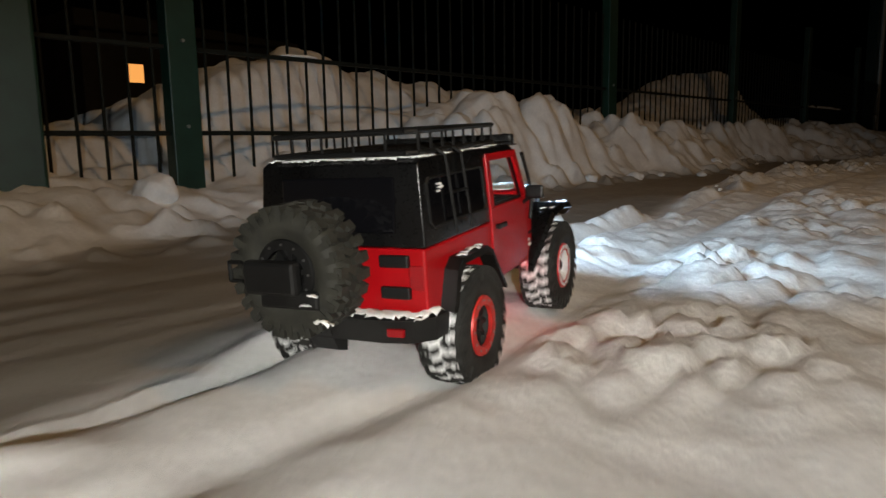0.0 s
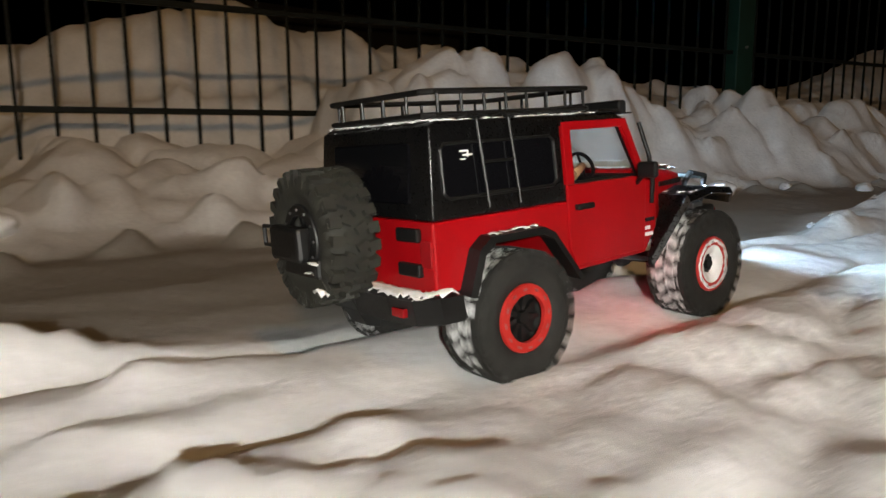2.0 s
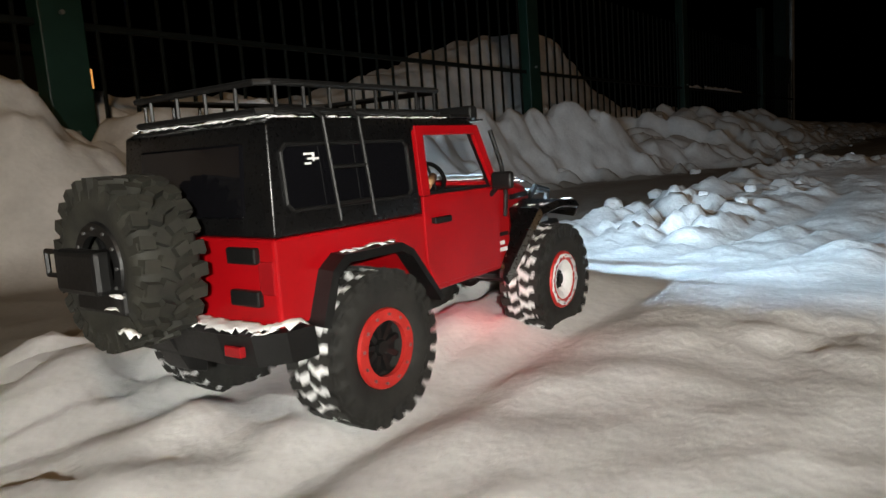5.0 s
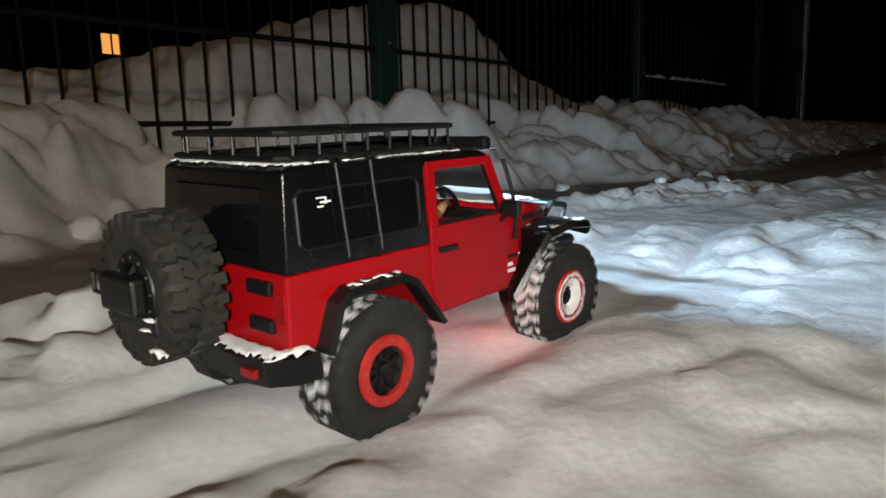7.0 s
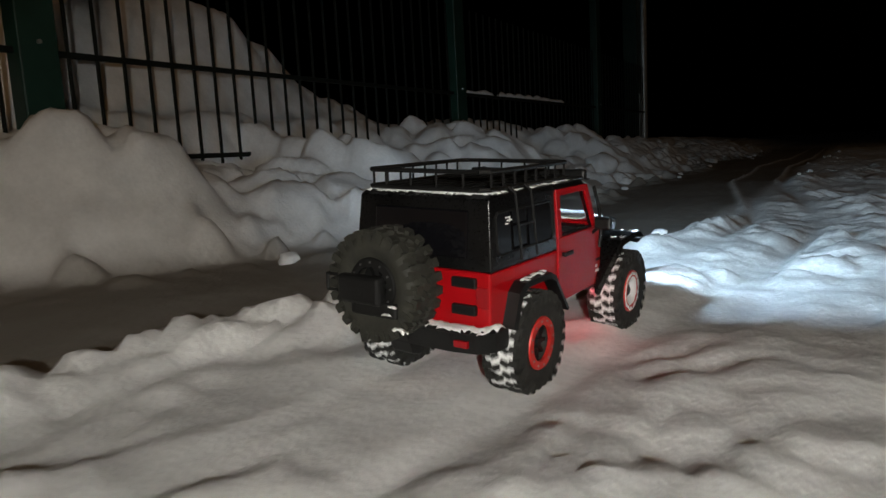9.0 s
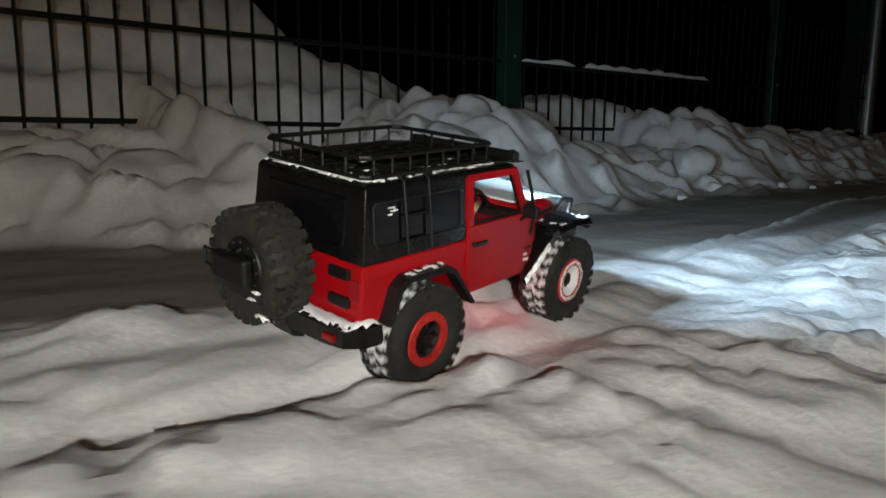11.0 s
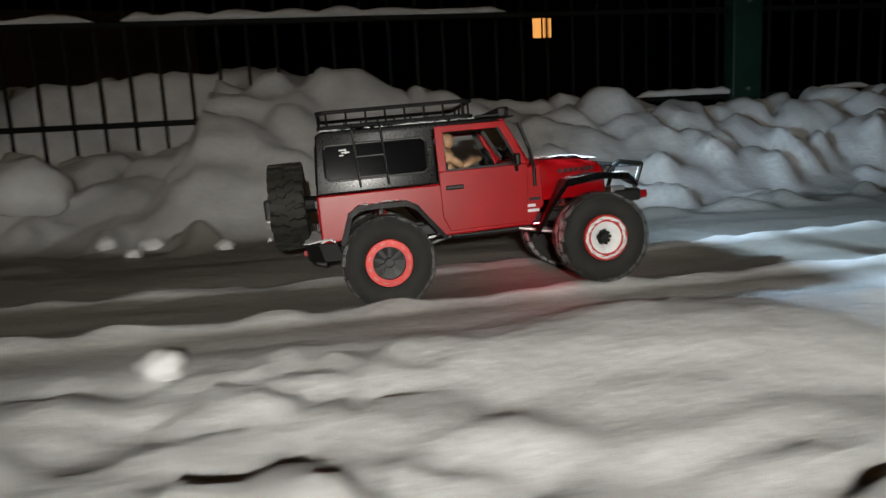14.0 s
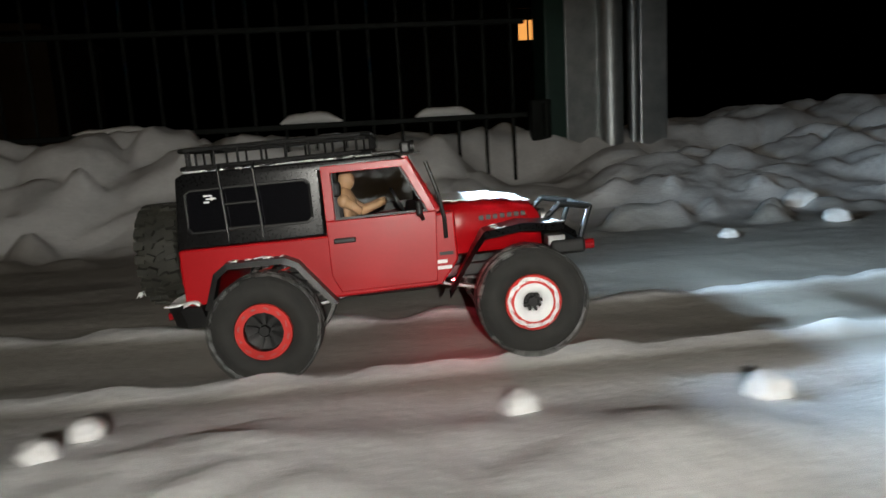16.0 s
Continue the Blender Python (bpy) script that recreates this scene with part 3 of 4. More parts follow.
def build_body():
    # the red tub with both wheel openings
    bm = bmesh.new()
    tub = [(-0.086, 0.094), (-0.056, 0.094), (-0.042, 0.131), (-0.03, 0.137), (0.03, 0.137), (0.043, 0.131), (0.078, 0.086), (0.205, 0.088), (0.226, 0.115), (0.226, 0.172), (0.08, 0.158), (-0.086, 0.158)]
    extrude_outline(bm, tub, -0.0965, 0.0965, 0.0025)
    body = part("body", bm, RED, car, "glossy red painted body tub")
    # bonnet, narrowing to the grille
    bm = bmesh.new()
    rings = []
    for x, w, zt, zb in ((0.2, 0.088, 0.176, 0.12), (0.24, 0.082, 0.178, 0.12), (0.29, 0.072, 0.175, 0.118), (0.322, 0.064, 0.168, 0.118), (0.33, 0.061, 0.158, 0.118)):
        rings.append([bm.verts.new((x, s * w * k, z)) for s, k, z in ((-1, 1, zb), (-1, 1, zt - 0.012), (-1, 0.93, zt - 0.003), (-1, 0.5, zt), (1, 0.5, zt), (1, 0.93, zt - 0.003), (1, 1, zt - 0.012), (1, 1, zb))])
    for a, b in zip(rings, rings[1:]):
        for i in range(8):
            bm.faces.new((a[i], a[(i + 1) % 8], b[(i + 1) % 8], b[i]))
    bm.faces.new(rings[0]), bm.faces.new(rings[-1][::-1])
    bmesh.ops.recalc_face_normals(bm, faces=bm.faces)
    bonnet = part("bonnet", bm, RED, car, "red bonnet under fresh snow", True)
    # lettering on the bonnet's side and panel badges, as plain bars
    for s in (-1, 1):
        for i in range(7):
            x = 0.255 + i * 0.0085
            w = 0.072 + (0.29 - x) * 0.2
            bm = bmesh.new()
            add_box(bm, (x, s * w - 0.0012, 0.1555), (x + 0.0055, s * w + 0.0012, 0.161))
            part("letter_bar", bm, BLACK, bonnet)
        for z, x, w, mat in ((0.122, 0.205, 0.016, BLACK), (0.113, 0.199, 0.014, MARK), (0.106, 0.199, 0.019, MARK)):
            bm = bmesh.new()
            add_box(bm, (x, s * 0.0968 - 0.0005, z), (x + w, s * 0.0968 + 0.0005, z + 0.004))
            part("badge", bm, mat, body, "small printed badge bar")
        bm = bmesh.new()
        add_box(bm, (-0.0872, s * 0.086 - 0.008, 0.118), (-0.084, s * 0.086 + 0.008, 0.142), 0.001)
        part("tail_lamp", bm, LAMPRED, body, "dark red tail lamp")
        bm = bmesh.new()
        add_box(bm, (0.329, s * 0.046 - 0.012, 0.138), (0.332, s * 0.046 + 0.012, 0.16), 0.001)
        part("lamp_surround", bm, BLACK, body)
        bm = bmesh.new()
        bmesh.ops.create_circle(bm, cap_ends=True, segments=20, radius=0.0085, matrix=Matrix.Translation((0.3335, s * 0.046, 0.149)) @ Matrix.Rotation(radians(98), 4, "Y"))
        part("headlight", bm, GLOSS, body, "unlit round headlight lens")
        bm = bmesh.new()
        lathe(bm, [(0.0085, -0.002), (0.0105, -0.002), (0.0105, 0.004), (0.0085, 0.004)], 20)
        bmesh.ops.transform(bm, matrix=Matrix.Translation((0.334, s * 0.046, 0.149)) @ Matrix.Rotation(-math.pi / 2, 4, "Z"), verts=bm.verts)
        part("lamp_ring", bm, CHROME, body)
        # added glowing disc that tints the snow and front tyre pink
        bm = bmesh.new()
        bmesh.ops.create_circle(bm, cap_ends=True, segments=10, radius=0.005, matrix=Matrix.Translation((0.222, s * 0.066, 0.0865)) @ Matrix.Rotation(math.pi, 4, "X"))
        part("red_fill_disc", bm, RED_FILL, body, "added red fill disc under the sill")
    for i in range(7):
        y = -0.027 + i * 0.009
        bm = bmesh.new()
        add_box(bm, (0.329, y - 0.0025, 0.128), (0.3318, y + 0.0025, 0.162), 0.0006)
        part("grille_slot", bm, BLACK, body)
    for z in (0.146, 0.115):
        for y in (-0.062,):
            bm = bmesh.new()
            add_box(bm, (-0.0915, y - 0.018, z - 0.006), (-0.085, y + 0.014, z + 0.006), 0.0015)
            part("hinge", bm, BLACK, body, "black tailgate hinge")
    # the black hardtop
    bm = bmesh.new()
    top = [(-0.0855, 0.1585), (-0.0795, 0.238), (-0.07, 0.2425), (0.165, 0.2415), (0.176, 0.236), (0.176, 0.231), (0.079, 0.231), (0.079, 0.1585)]
    extrude_outline(bm, top, -0.0975, 0.0975, 0.0)
    bmesh.ops.bevel(bm, geom=list(bm.edges), offset=0.011, segments=4, affect="EDGES", profile=0.5, clamp_overlap=True)
    lean(bm)
    hard = part("hardtop", bm, SATIN, car, "satin black hardtop", True)
    for s in (-1, 1):
        bm = bmesh.new()
        outline = [(-0.066, 0.176), (0.062, 0.176), (0.067, 0.181), (0.067, 0.218), (0.062, 0.223), (-0.066, 0.223), (-0.071, 0.218), (-0.071, 0.181)]
        extrude_outline(bm, outline, s * 0.0965, s * 0.0985, 0.0006)
        lean(bm)
        part("side_window", bm, GLOSS, hard, "tinted rounded side window")
        bm = bmesh.new()
        pts = [(x * 1.0, s * 0.0988 * (1 - (z - 0.158) * 0.75), z) for x, z in outline] + [(outline[0][0], s * 0.0988 * (1 - (outline[0][1] - 0.158) * 0.75), outline[0][1])]
        add_bent(bm, pts, 0.0016, 6)
        part("window_seal", bm, BLACK, hard)
    bm = bmesh.new()
    add_box(bm, (-0.0875, -0.066, 0.172), (-0.082, 0.066, 0.226), 0.002)
    for v in bm.verts:
        v.co.x += (v.co.z - 0.158) * 0.075
    part("rear_window", bm, GLOSS, hard, "dark tinted rear window")
    for dx, dz, w, h in ((-0.05, 0.215, 0.009, 0.0016), (-0.047, 0.2115, 0.011, 0.0016), (-0.05, 0.208, 0.006, 0.0016), (-0.042, 0.2105, 0.0016, 0.006)):
        bm = bmesh.new()
        y = -0.0992 * (1 - (dz - 0.158) * 0.75)
        add_box(bm, (dx, y - 0.0004, dz), (dx + w, y + 0.0004, dz + h))
        part("sticker_mark", bm, MARK, hard, "small white window sticker mark")
    # doors with open window frames
    for s in (-1, 1):
        bm = bmesh.new()
        extrude_outline(bm, [(0.081, 0.112), (0.09, 0.092), (0.2, 0.093), (0.206, 0.174), (0.081, 0.174)], s * 0.0955, s * 0.0995, 0.0012)
        lean(bm)
        door = part("door", bm, RED, car, "red door with a framed window")
        bm = bmesh.new()
        extrude_outline(bm, [(0.081, 0.174), (0.092, 0.174), (0.092, 0.227), (0.171, 0.227), (0.197, 0.174), (0.206, 0.174), (0.179, 0.2355), (0.081, 0.2355)], s * 0.094, s * 0.0992, 0.0008)
        lean(bm)
        part("window_frame", bm, RED, door)
        bm = bmesh.new()
        add_box(bm, (0.088, s * 0.1035 - 0.002, 0.1485), (0.113, s * 0.1035 + 0.002, 0.1545), 0.0015)
        add_box(bm, (0.090, s * 0.1005 - 0.002, 0.1485), (0.094, s * 0.1005 + 0.003, 0.154), 0.001)
        part("door_handle", bm, BLACK, door, "black door handle")
        bm = bmesh.new()
        add_box(bm, (0.183, s * 0.115 - 0.012, 0.172), (0.19, s * 0.115 + 0.012, 0.189), 0.003)
        add_tube(bm, (0.19, s * 0.098, 0.166), (0.187, s * 0.11, 0.176), 0.0025)
        part("mirror", bm, BLACK, door, "black wing mirror")
        bm = bmesh.new()
        extrude_outline(bm, [(0.0925, 0.1745), (0.1965, 0.1745), (0.17, 0.2268), (0.0925, 0.2268)], s * 0.0963, s * 0.0968)
        lean(bm)
        pane = part("door_pane", bm, PANE, door, "clear door window")
        lining = bmesh.new()
        extrude_outline(lining, [(0.081, 0.1585), (0.204, 0.1585), (0.199, 0.1745), (0.1775, 0.231), (0.166, 0.231), (0.1935, 0.1765), (0.0935, 0.1765), (0.0935, 0.231), (0.081, 0.231)], s * 0.0925, s * 0.0937)
        lean(lining)
        part("door_lining", lining, BLACK, door, "black inner door lining")
        pane.visible_shadow = False
        bm = bmesh.new()
        add_bent(bm, [(0.214, s * 0.099, 0.142), (0.214, s * 0.101, 0.165), (0.209, s * 0.1, 0.195), (0.199, s * 0.095, 0.23)], 0.0024, 8)
        if s < 0:
            part("aerial", bm, BLACK, car, "black bent aerial beside the windscreen")
        else:
            bm.free()
    # windscreen
    bm = bmesh.new()
    for y in (-0.089, 0.089):
        add_tube(bm, (0.207, y, 0.174), (0.176, y * 0.95, 0.236), 0.0045, 8)
    add_tube(bm, (0.207, -0.09, 0.176), (0.207, 0.09, 0.176), 0.004, 8)
    add_tube(bm, (0.176, -0.086, 0.235), (0.176, 0.086, 0.235), 0.004, 8)
    wind = part("windscreen_frame", bm, RED, car)
    bm = bmesh.new()
    vs = [bm.verts.new(c) for c in ((0.207, -0.088, 0.178), (0.207, 0.088, 0.178), (0.1765, 0.083, 0.233), (0.1765, -0.083, 0.233))]
    bm.faces.new(vs)
    pane = part("windscreen", bm, PANE, wind, "clear windscreen")
    pane.visible_shadow = False
    # cabin
    bm = bmesh.new()
    add_box(bm, (0.172, -0.085, 0.157), (0.2, 0.085, 0.176), 0.003)
    part("dashboard", bm, BLACK, car)
    bm = bmesh.new()
    add_box(bm, (0.078, -0.09, 0.1586), (0.2, 0.09, 0.1606), 0.0005, segments=1)
    part("cabin_floor", bm, BLACK, car, "black cabin floor tray")
    for y in (-0.045, 0.045):
        bm = bmesh.new()
        add_box(bm, (0.085, y - 0.025, 0.157), (0.1, y + 0.025, 0.2), 0.005)
        add_box(bm, (0.088, y - 0.018, 0.198), (0.098, y + 0.018, 0.216), 0.004)
        part("seat", bm, BLACK, car, "black moulded seat")
    bm = bmesh.new()
    lathe(bm, [(0.014, -0.0015), (0.017, -0.0015), (0.017, 0.0015), (0.014, 0.0015)], 20)
    add_tube(bm, (-0.015, 0, 0), (0.015, 0, 0), 0.0015, 6)
    bmesh.ops.transform(bm, matrix=Matrix.Translation((0.163, -0.045, 0.187)) @ Matrix.Rotation(radians(65), 4, "Y") @ Matrix.Rotation(math.pi / 2, 4, "X"), verts=bm.verts)
    part("steering_wheel", bm, BLACK, car)


def build_flares():
    for s in (-1, 1):
        # front mudguard: a wide flat shelf with a sloping rear leg
        bm = bmesh.new()
        line = [(0.212, 0.078), (0.243, 0.128), (0.256, 0.145), (0.3, 0.151), (0.345, 0.146), (0.362, 0.134)]
        thick = 0.004
        inner = [0.094, 0.088, 0.078, 0.07, 0.062, 0.07]
        outer = [0.102, 0.116, 0.12, 0.121, 0.119, 0.106]
        rows = []
        for (x, z), a, b in zip(line, inner, outer):
            rows.append([bm.verts.new((x, s * a, z + 0.002)), bm.verts.new((x, s * (b - 0.004), z + 0.001)), bm.verts.new((x, s * b, z - 0.006)), bm.verts.new((x, s * (b - 0.003), z - 0.008)), bm.verts.new((x, s * a, z - thick))])
        for p, q in zip(rows, rows[1:]):
            for i in range(5):
                bm.faces.new((p[i], p[(i + 1) % 5], q[(i + 1) % 5], q[i]))
        bm.faces.new(rows[0]), bm.faces.new(rows[-1][::-1])
        bmesh.ops.recalc_face_normals(bm, faces=bm.faces)
        flare = part("front_mudguard", bm, SATIN, car, "black front mudguard dusted with snow")
        if s < 0:
            crust("mudguard_snow", 0.258, 0.352, -0.117, -0.074, 0.1475, 0.0022, 3.0, flare, 0.02)
        else:
            crust("mudguard_snow", 0.258, 0.352, 0.074, 0.117, 0.1475, 0.0022, 5.0, flare, 0.02)
        # rear wheel arch
        bm = bmesh.new()
        line = [(-0.061, 0.092), (-0.047, 0.131), (-0.033, 0.141), (0.033, 0.141), (0.047, 0.134), (0.086, 0.084)]
        rows = []
        for x, z in line:
            d = Vector((x - 0.004, 0, z - 0.07)).normalized() * 0.007
            rows.append([bm.verts.new((x, s * 0.0955, z)), bm.verts.new((x, s * 0.112, z - 0.001)), bm.verts.new((x - d.x, s * 0.1135, z - 0.001 - d.z)), bm.verts.new((x - d.x, s * 0.0955, z - d.z))])
        for p, q in zip(rows, rows[1:]):
            for i in range(4):
                bm.faces.new((p[i], p[(i + 1) % 4], q[(i + 1) % 4], q[i]))
        bm.faces.new(rows[0]), bm.faces.new(rows[-1][::-1])
        bmesh.ops.recalc_face_normals(bm, faces=bm.faces)
        arch = part("rear_arch", bm, BLACK, car, "black rear wheel arch")
        if s < 0:
            crust("arch_snow", -0.03, 0.034, -0.111, -0.098, 0.1405, 0.002, 8.0, arch, 0.2)


def build_rack():
    rack = part("roof_rack", bmesh.new(), BLACK, car, "black tubular roof rack with frost")
    bm = bmesh.new()
    x0, x1, w, z0, z1 = -0.074, 0.138, 0.084, 0.2475, 0.2675
    for z in (z0, z1):
        add_bent(bm, [(x0, -w + 0.008, z), (x0 + 0.008, -w, z), (x1 - 0.01, -w, z), (x1, -w + 0.012, z), (x1, w - 0.012, z), (x1 - 0.01, w, z), (x0 + 0.008, w, z), (x0, w - 0.008, z), (x0, -w + 0.008, z)], 0.0027, 8)
    part("rail", bm, BLACK, rack)
    for i in range(8):
        x = x0 + 0.012 + i * (x1 - x0 - 0.026) / 7
        for y in (-w, w):
            bm = bmesh.new()
            add_tube(bm, (x, y, z0), (x, y, z1), 0.0016, 6)
            part("upright", bm, BLACK, rack)
    for x in (x0, x1):
        for k in range(4):
            y = -0.055 + k * 0.0367
            bm = bmesh.new()
            add_tube(bm, (x, y, z0), (x, y, z1), 0.0016, 6)
            part("upright", bm, BLACK, rack)
    for k in range(7):
        y = -0.063 + k * 0.021
        bm = bmesh.new()
        add_box(bm, (x0, y - 0.003, z0 - 0.001), (x1, y + 0.003, z0 + 0.0015), 0.0006, segments=1)
        part("slat", bm, BLACK, rack)
    for k in range(6):
        x = x0 + 0.03 + k * 0.033
        bm = bmesh.new()
        add_box(bm, (x - 0.003, -w, z0 - 0.0045), (x + 0.003, w, z0 - 0.0015), 0.0006, segments=1)
        part("cross_slat", bm, BLACK, rack)
    bm = bmesh.new()
    add_box(bm, (0.14, -0.09, 0.2425), (0.182, 0.09, 0.246), 0.0012)
    add_box(bm, (0.172, -0.092, 0.2405), (0.184, 0.092, 0.2545), 0.003)
    bar = part("light_bar", bm, BLACK, rack, "black light bar above the windscreen")
    # added lip: keeps the lamps' light off the ground close by
    lip = bmesh.new()
    add_box(lip, (0.183, -0.091, 0.2400), (0.1945, 0.091, 0.2416), 0.0006, segments=1)
    part("beam_trim_lip", lip, BLACK, bar, "added black lip that cuts the lamps' downward light")
    for y in (-0.078, -0.026, 0.026, 0.078):
        bm = bmesh.new()
        bmesh.ops.create_circle(bm, cap_ends=True, segments=16, radius=0.0058, matrix=Matrix.Translation((0.1845, y, 0.2478)) @ Matrix.Rotation(radians(91), 4, "Y"))
        led = part("led", bm, LED, bar, "lit cool white lamp")
        # added hood: narrows the lamp's sideways spread
        bm = bmesh.new()
        lathe(bm, [(0.0062, -0.0042), (0.0074, -0.0042), (0.0074, 0.001), (0.0062, 0.001)], 20)
        bmesh.ops.transform(bm, matrix=Matrix.Translation((0.1845, y, 0.2478)) @ Matrix.Rotation(radians(1), 4, "Y") @ Matrix.Rotation(math.pi / 2, 4, "Z"), verts=bm.verts)
        part("beam_trim_hood", bm, BLACK, led, "added short black hood that narrows the lamp's beam")
    for x in (-0.06, 0.03, 0.12):
        for y in (-0.08, 0.08):
            bm = bmesh.new()
            add_tube(bm, (x, y, 0.239), (x, y, z0), 0.0022, 6)
            part("foot", bm, BLACK, rack)
    crust("roof_snow", -0.072, 0.16, -0.089, -0.074, 0.2418, 0.0022, 1.0, rack, 0.1)
    crust("roof_snow", -0.077, -0.05, -0.085, 0.085, 0.2416, 0.0028, 2.0, rack, 0.3)
    crust("roof_snow", -0.05, 0.14, -0.07, 0.085, 0.242, 0.0022, 4.0, rack, -0.08)
    # side ladder
    ladder = part("ladder", bmesh.new(), BLACK, car, "black side ladder")
    for x in (-0.03, 0.008):
        bm = bmesh.new()
        add_bent(bm, [(x, -0.088, 0.248), (x, -0.0965, 0.242), (x + 0.004, -0.1035, 0.165)], 0.0017, 8)
        part("ladder_rail", bm, BLACK, ladder)
    for z in (0.205, 0.178):
        bm = bmesh.new()
        y = -0.0965 - 0.007 * (0.242 - z) / 0.077
        add_tube(bm, (-0.029 + 0.002, y, z), (0.0095, y, z), 0.0015, 6)
        part("rung", bm, BLACK, ladder)


def build_bumpers():
    bm = bmesh.new()
    outline = [(-0.066, -0.108), (-0.09, -0.106), (-0.108, -0.09), (-0.114, -0.06), (-0.114, 0.06), (-0.108, 0.09), (-0.09, 0.106), (-0.066, 0.108), (-0.066, 0.095), (-0.09, 0.085), (-0.09, -0.085), (-0.066, -0.095)]
    lo, hi = [bm.verts.new((x + 0.006, y * 0.97, 0.07)) for x, y in outline], [bm.verts.new((x, y, 0.094)) for x, y in outline]
    n = len(outline)
    bm.faces.new(lo), bm.faces.new(hi[::-1])
    for i in range(n):
        bm.faces.new((lo[i], hi[i], hi[(i + 1) % n], lo[(i + 1) % n]))
    bmesh.ops.recalc_face_normals(bm, faces=bm.faces)
    bumper = part("rear_bumper", bm, BLACK, car, "black rear bumper topped with snow")
    crust("bumper_snow", -0.110, -0.088, -0.1, 0.095, 0.094, 0.004, 12.0, bumper, 0.42)
    crust("bumper_snow", -0.098, -0.068, -0.105, -0.088, 0.094, 0.0055, 13.0, bumper, 0.5)
    bm = bmesh.new()
    add_box(bm, (-0.1125, -0.082, 0.078), (-0.107, -0.064, 0.086), 0.001)
    part("reflector", bm, LAMPRED, bumper)
    bm = bmesh.new()
    extrude_outline(bm, [(-0.115, 0.085), (-0.1, 0.055), (-0.085, 0.05), (-0.08, 0.085)], 0.0, 0.03, 0.001)
    part("hitch", bm, BLACK, bumper, "black tow hitch plate")
    bm = bmesh.new()
    add_box(bm, (0.338, -0.075, 0.104), (0.38, 0.075, 0.122), 0.004)
    front = part("front_bumper", bm, BLACK, car, "short black front bumper")
    for s in (-1, 1):
        bm = bmesh.new()
        add_bent(bm, [(0.335, s * 0.055, 0.145), (0.356, s * 0.055, 0.163), (0.393, s * 0.052, 0.156), (0.378, s * 0.052, 0.116)], 0.0036, 8)
        part("bull_bar_hoop", bm, BLACK, front, "black bent tube hoop")
    bm = bmesh.new()
    add_tube(bm, (0.393, -0.052, 0.156), (0.393, 0.052, 0.156), 0.0036, 8)
    part("bull_bar_tube", bm, BLACK, front)
    for s in (-1, 1):
        bm = bmesh.new()
        add_tube(bm, (0.378, s * 0.062, 0.112), (0.392, s * 0.062, 0.112), 0.006, 10)
        part("tow_point", bm, LAMPRED, front, "red tow point")
        bm = bmesh.new()
        add_box(bm, (0.335, s * 0.06 - 0.012, 0.116), (0.357, s * 0.06 + 0.012, 0.128), 0.002)
        part("bracket", bm, CHROME, front)


def build_running_gear():
    for x in (0.0, 0.305):
        bm = bmesh.new()
        add_tube(bm, (x, -0.085, 0.06), (x, 0.085, 0.06), 0.008, 10)
        bmesh.ops.create_icosphere(bm, subdivisions=2, radius=0.017, matrix=Matrix.Translation((x, 0.015, 0.06)))
        part("axle", bm, BLACK, car)
        for s in (-1, 1):
            bm = bmesh.new()
            last = None
            for i in range(61):
                a = i / 60 * 2 * math.pi * 6
                p = (x + 0.008 * math.cos(a), s * 0.058 + 0.008 * math.sin(a), 0.075 + 0.06 * i / 60)
                if last:
                    add_tube(bm, last, p, 0.0013, 5)
                last = p
            part("spring", bm, RING, car, "red coil spring")
            bm = bmesh.new()
            add_tube(bm, (x, s * 0.058, 0.065), (x, s * 0.058, 0.14), 0.004, 8)
            part("damper", bm, CHROME, car)
            bm = bmesh.new()
            add_tube(bm, (x, s * 0.045, 0.058), (0.1525 + (x - 0.1525) * 0.3, s * 0.03, 0.08), 0.003, 6)
            part("link", bm, CHROME, car)
    bm = bmesh.new()
    for s in (-1, 1):
        add_box(bm, (-0.08, s * 0.035 - 0.006, 0.085), (0.34, s * 0.035 + 0.006, 0.1), 0.002)
    add_box(bm, (0.1, -0.05, 0.075), (0.2, 0.05, 0.09), 0.004)
    part("chassis", bm, BLACK, car)


def wheel_meshes(rubber, snowy):
    """tyre, lugs, ring, hub, bolts and packed snow, about the y axis with the outer face at -y."""
    bm = bmesh.new()
    lathe(bm, [(0.031, -0.019), (0.034, -0.0225), (0.046, -0.025), (0.055, -0.0235), (0.0585, -0.0185), (0.0585, 0.0185), (0.055, 0.0235), (0.045, 0.0245), (0.034, 0.0225), (0.031, 0.019)], 56)
    tyre = bm
    bm = bmesh.new()
    for i in range(24):
        a = 2 * math.pi * i / 24
        for side in (-1, 1):
            off = (0 if side < 0 else math.pi / 24)
            turn = Matrix.Rotation(a + off, 4, "Y")
            for lo, hi, skew in (((0.0565, 0.0015, -0.0036), (0.0638, 0.0125, 0.0036), 0.45), ((0.055, 0.0125, -0.0046), (0.0636, 0.0238, 0.0046), 0.12)):
                l, h = (lo[0], side * lo[1], lo[2]), (hi[0], side * hi[1], hi[2])
                add_box(bm, tuple(map(min, l, h)), tuple(map(max, l, h)), 0, turn @ Matrix.Rotation(side * skew, 4, "X"))
            add_box(bm, (0.0485, side * 0.0228 - 0.0022, -0.0032), (0.0605, side * 0.0228 + 0.0022, 0.0032), 0, turn)
    lugs = bm
    return tyre, lugs


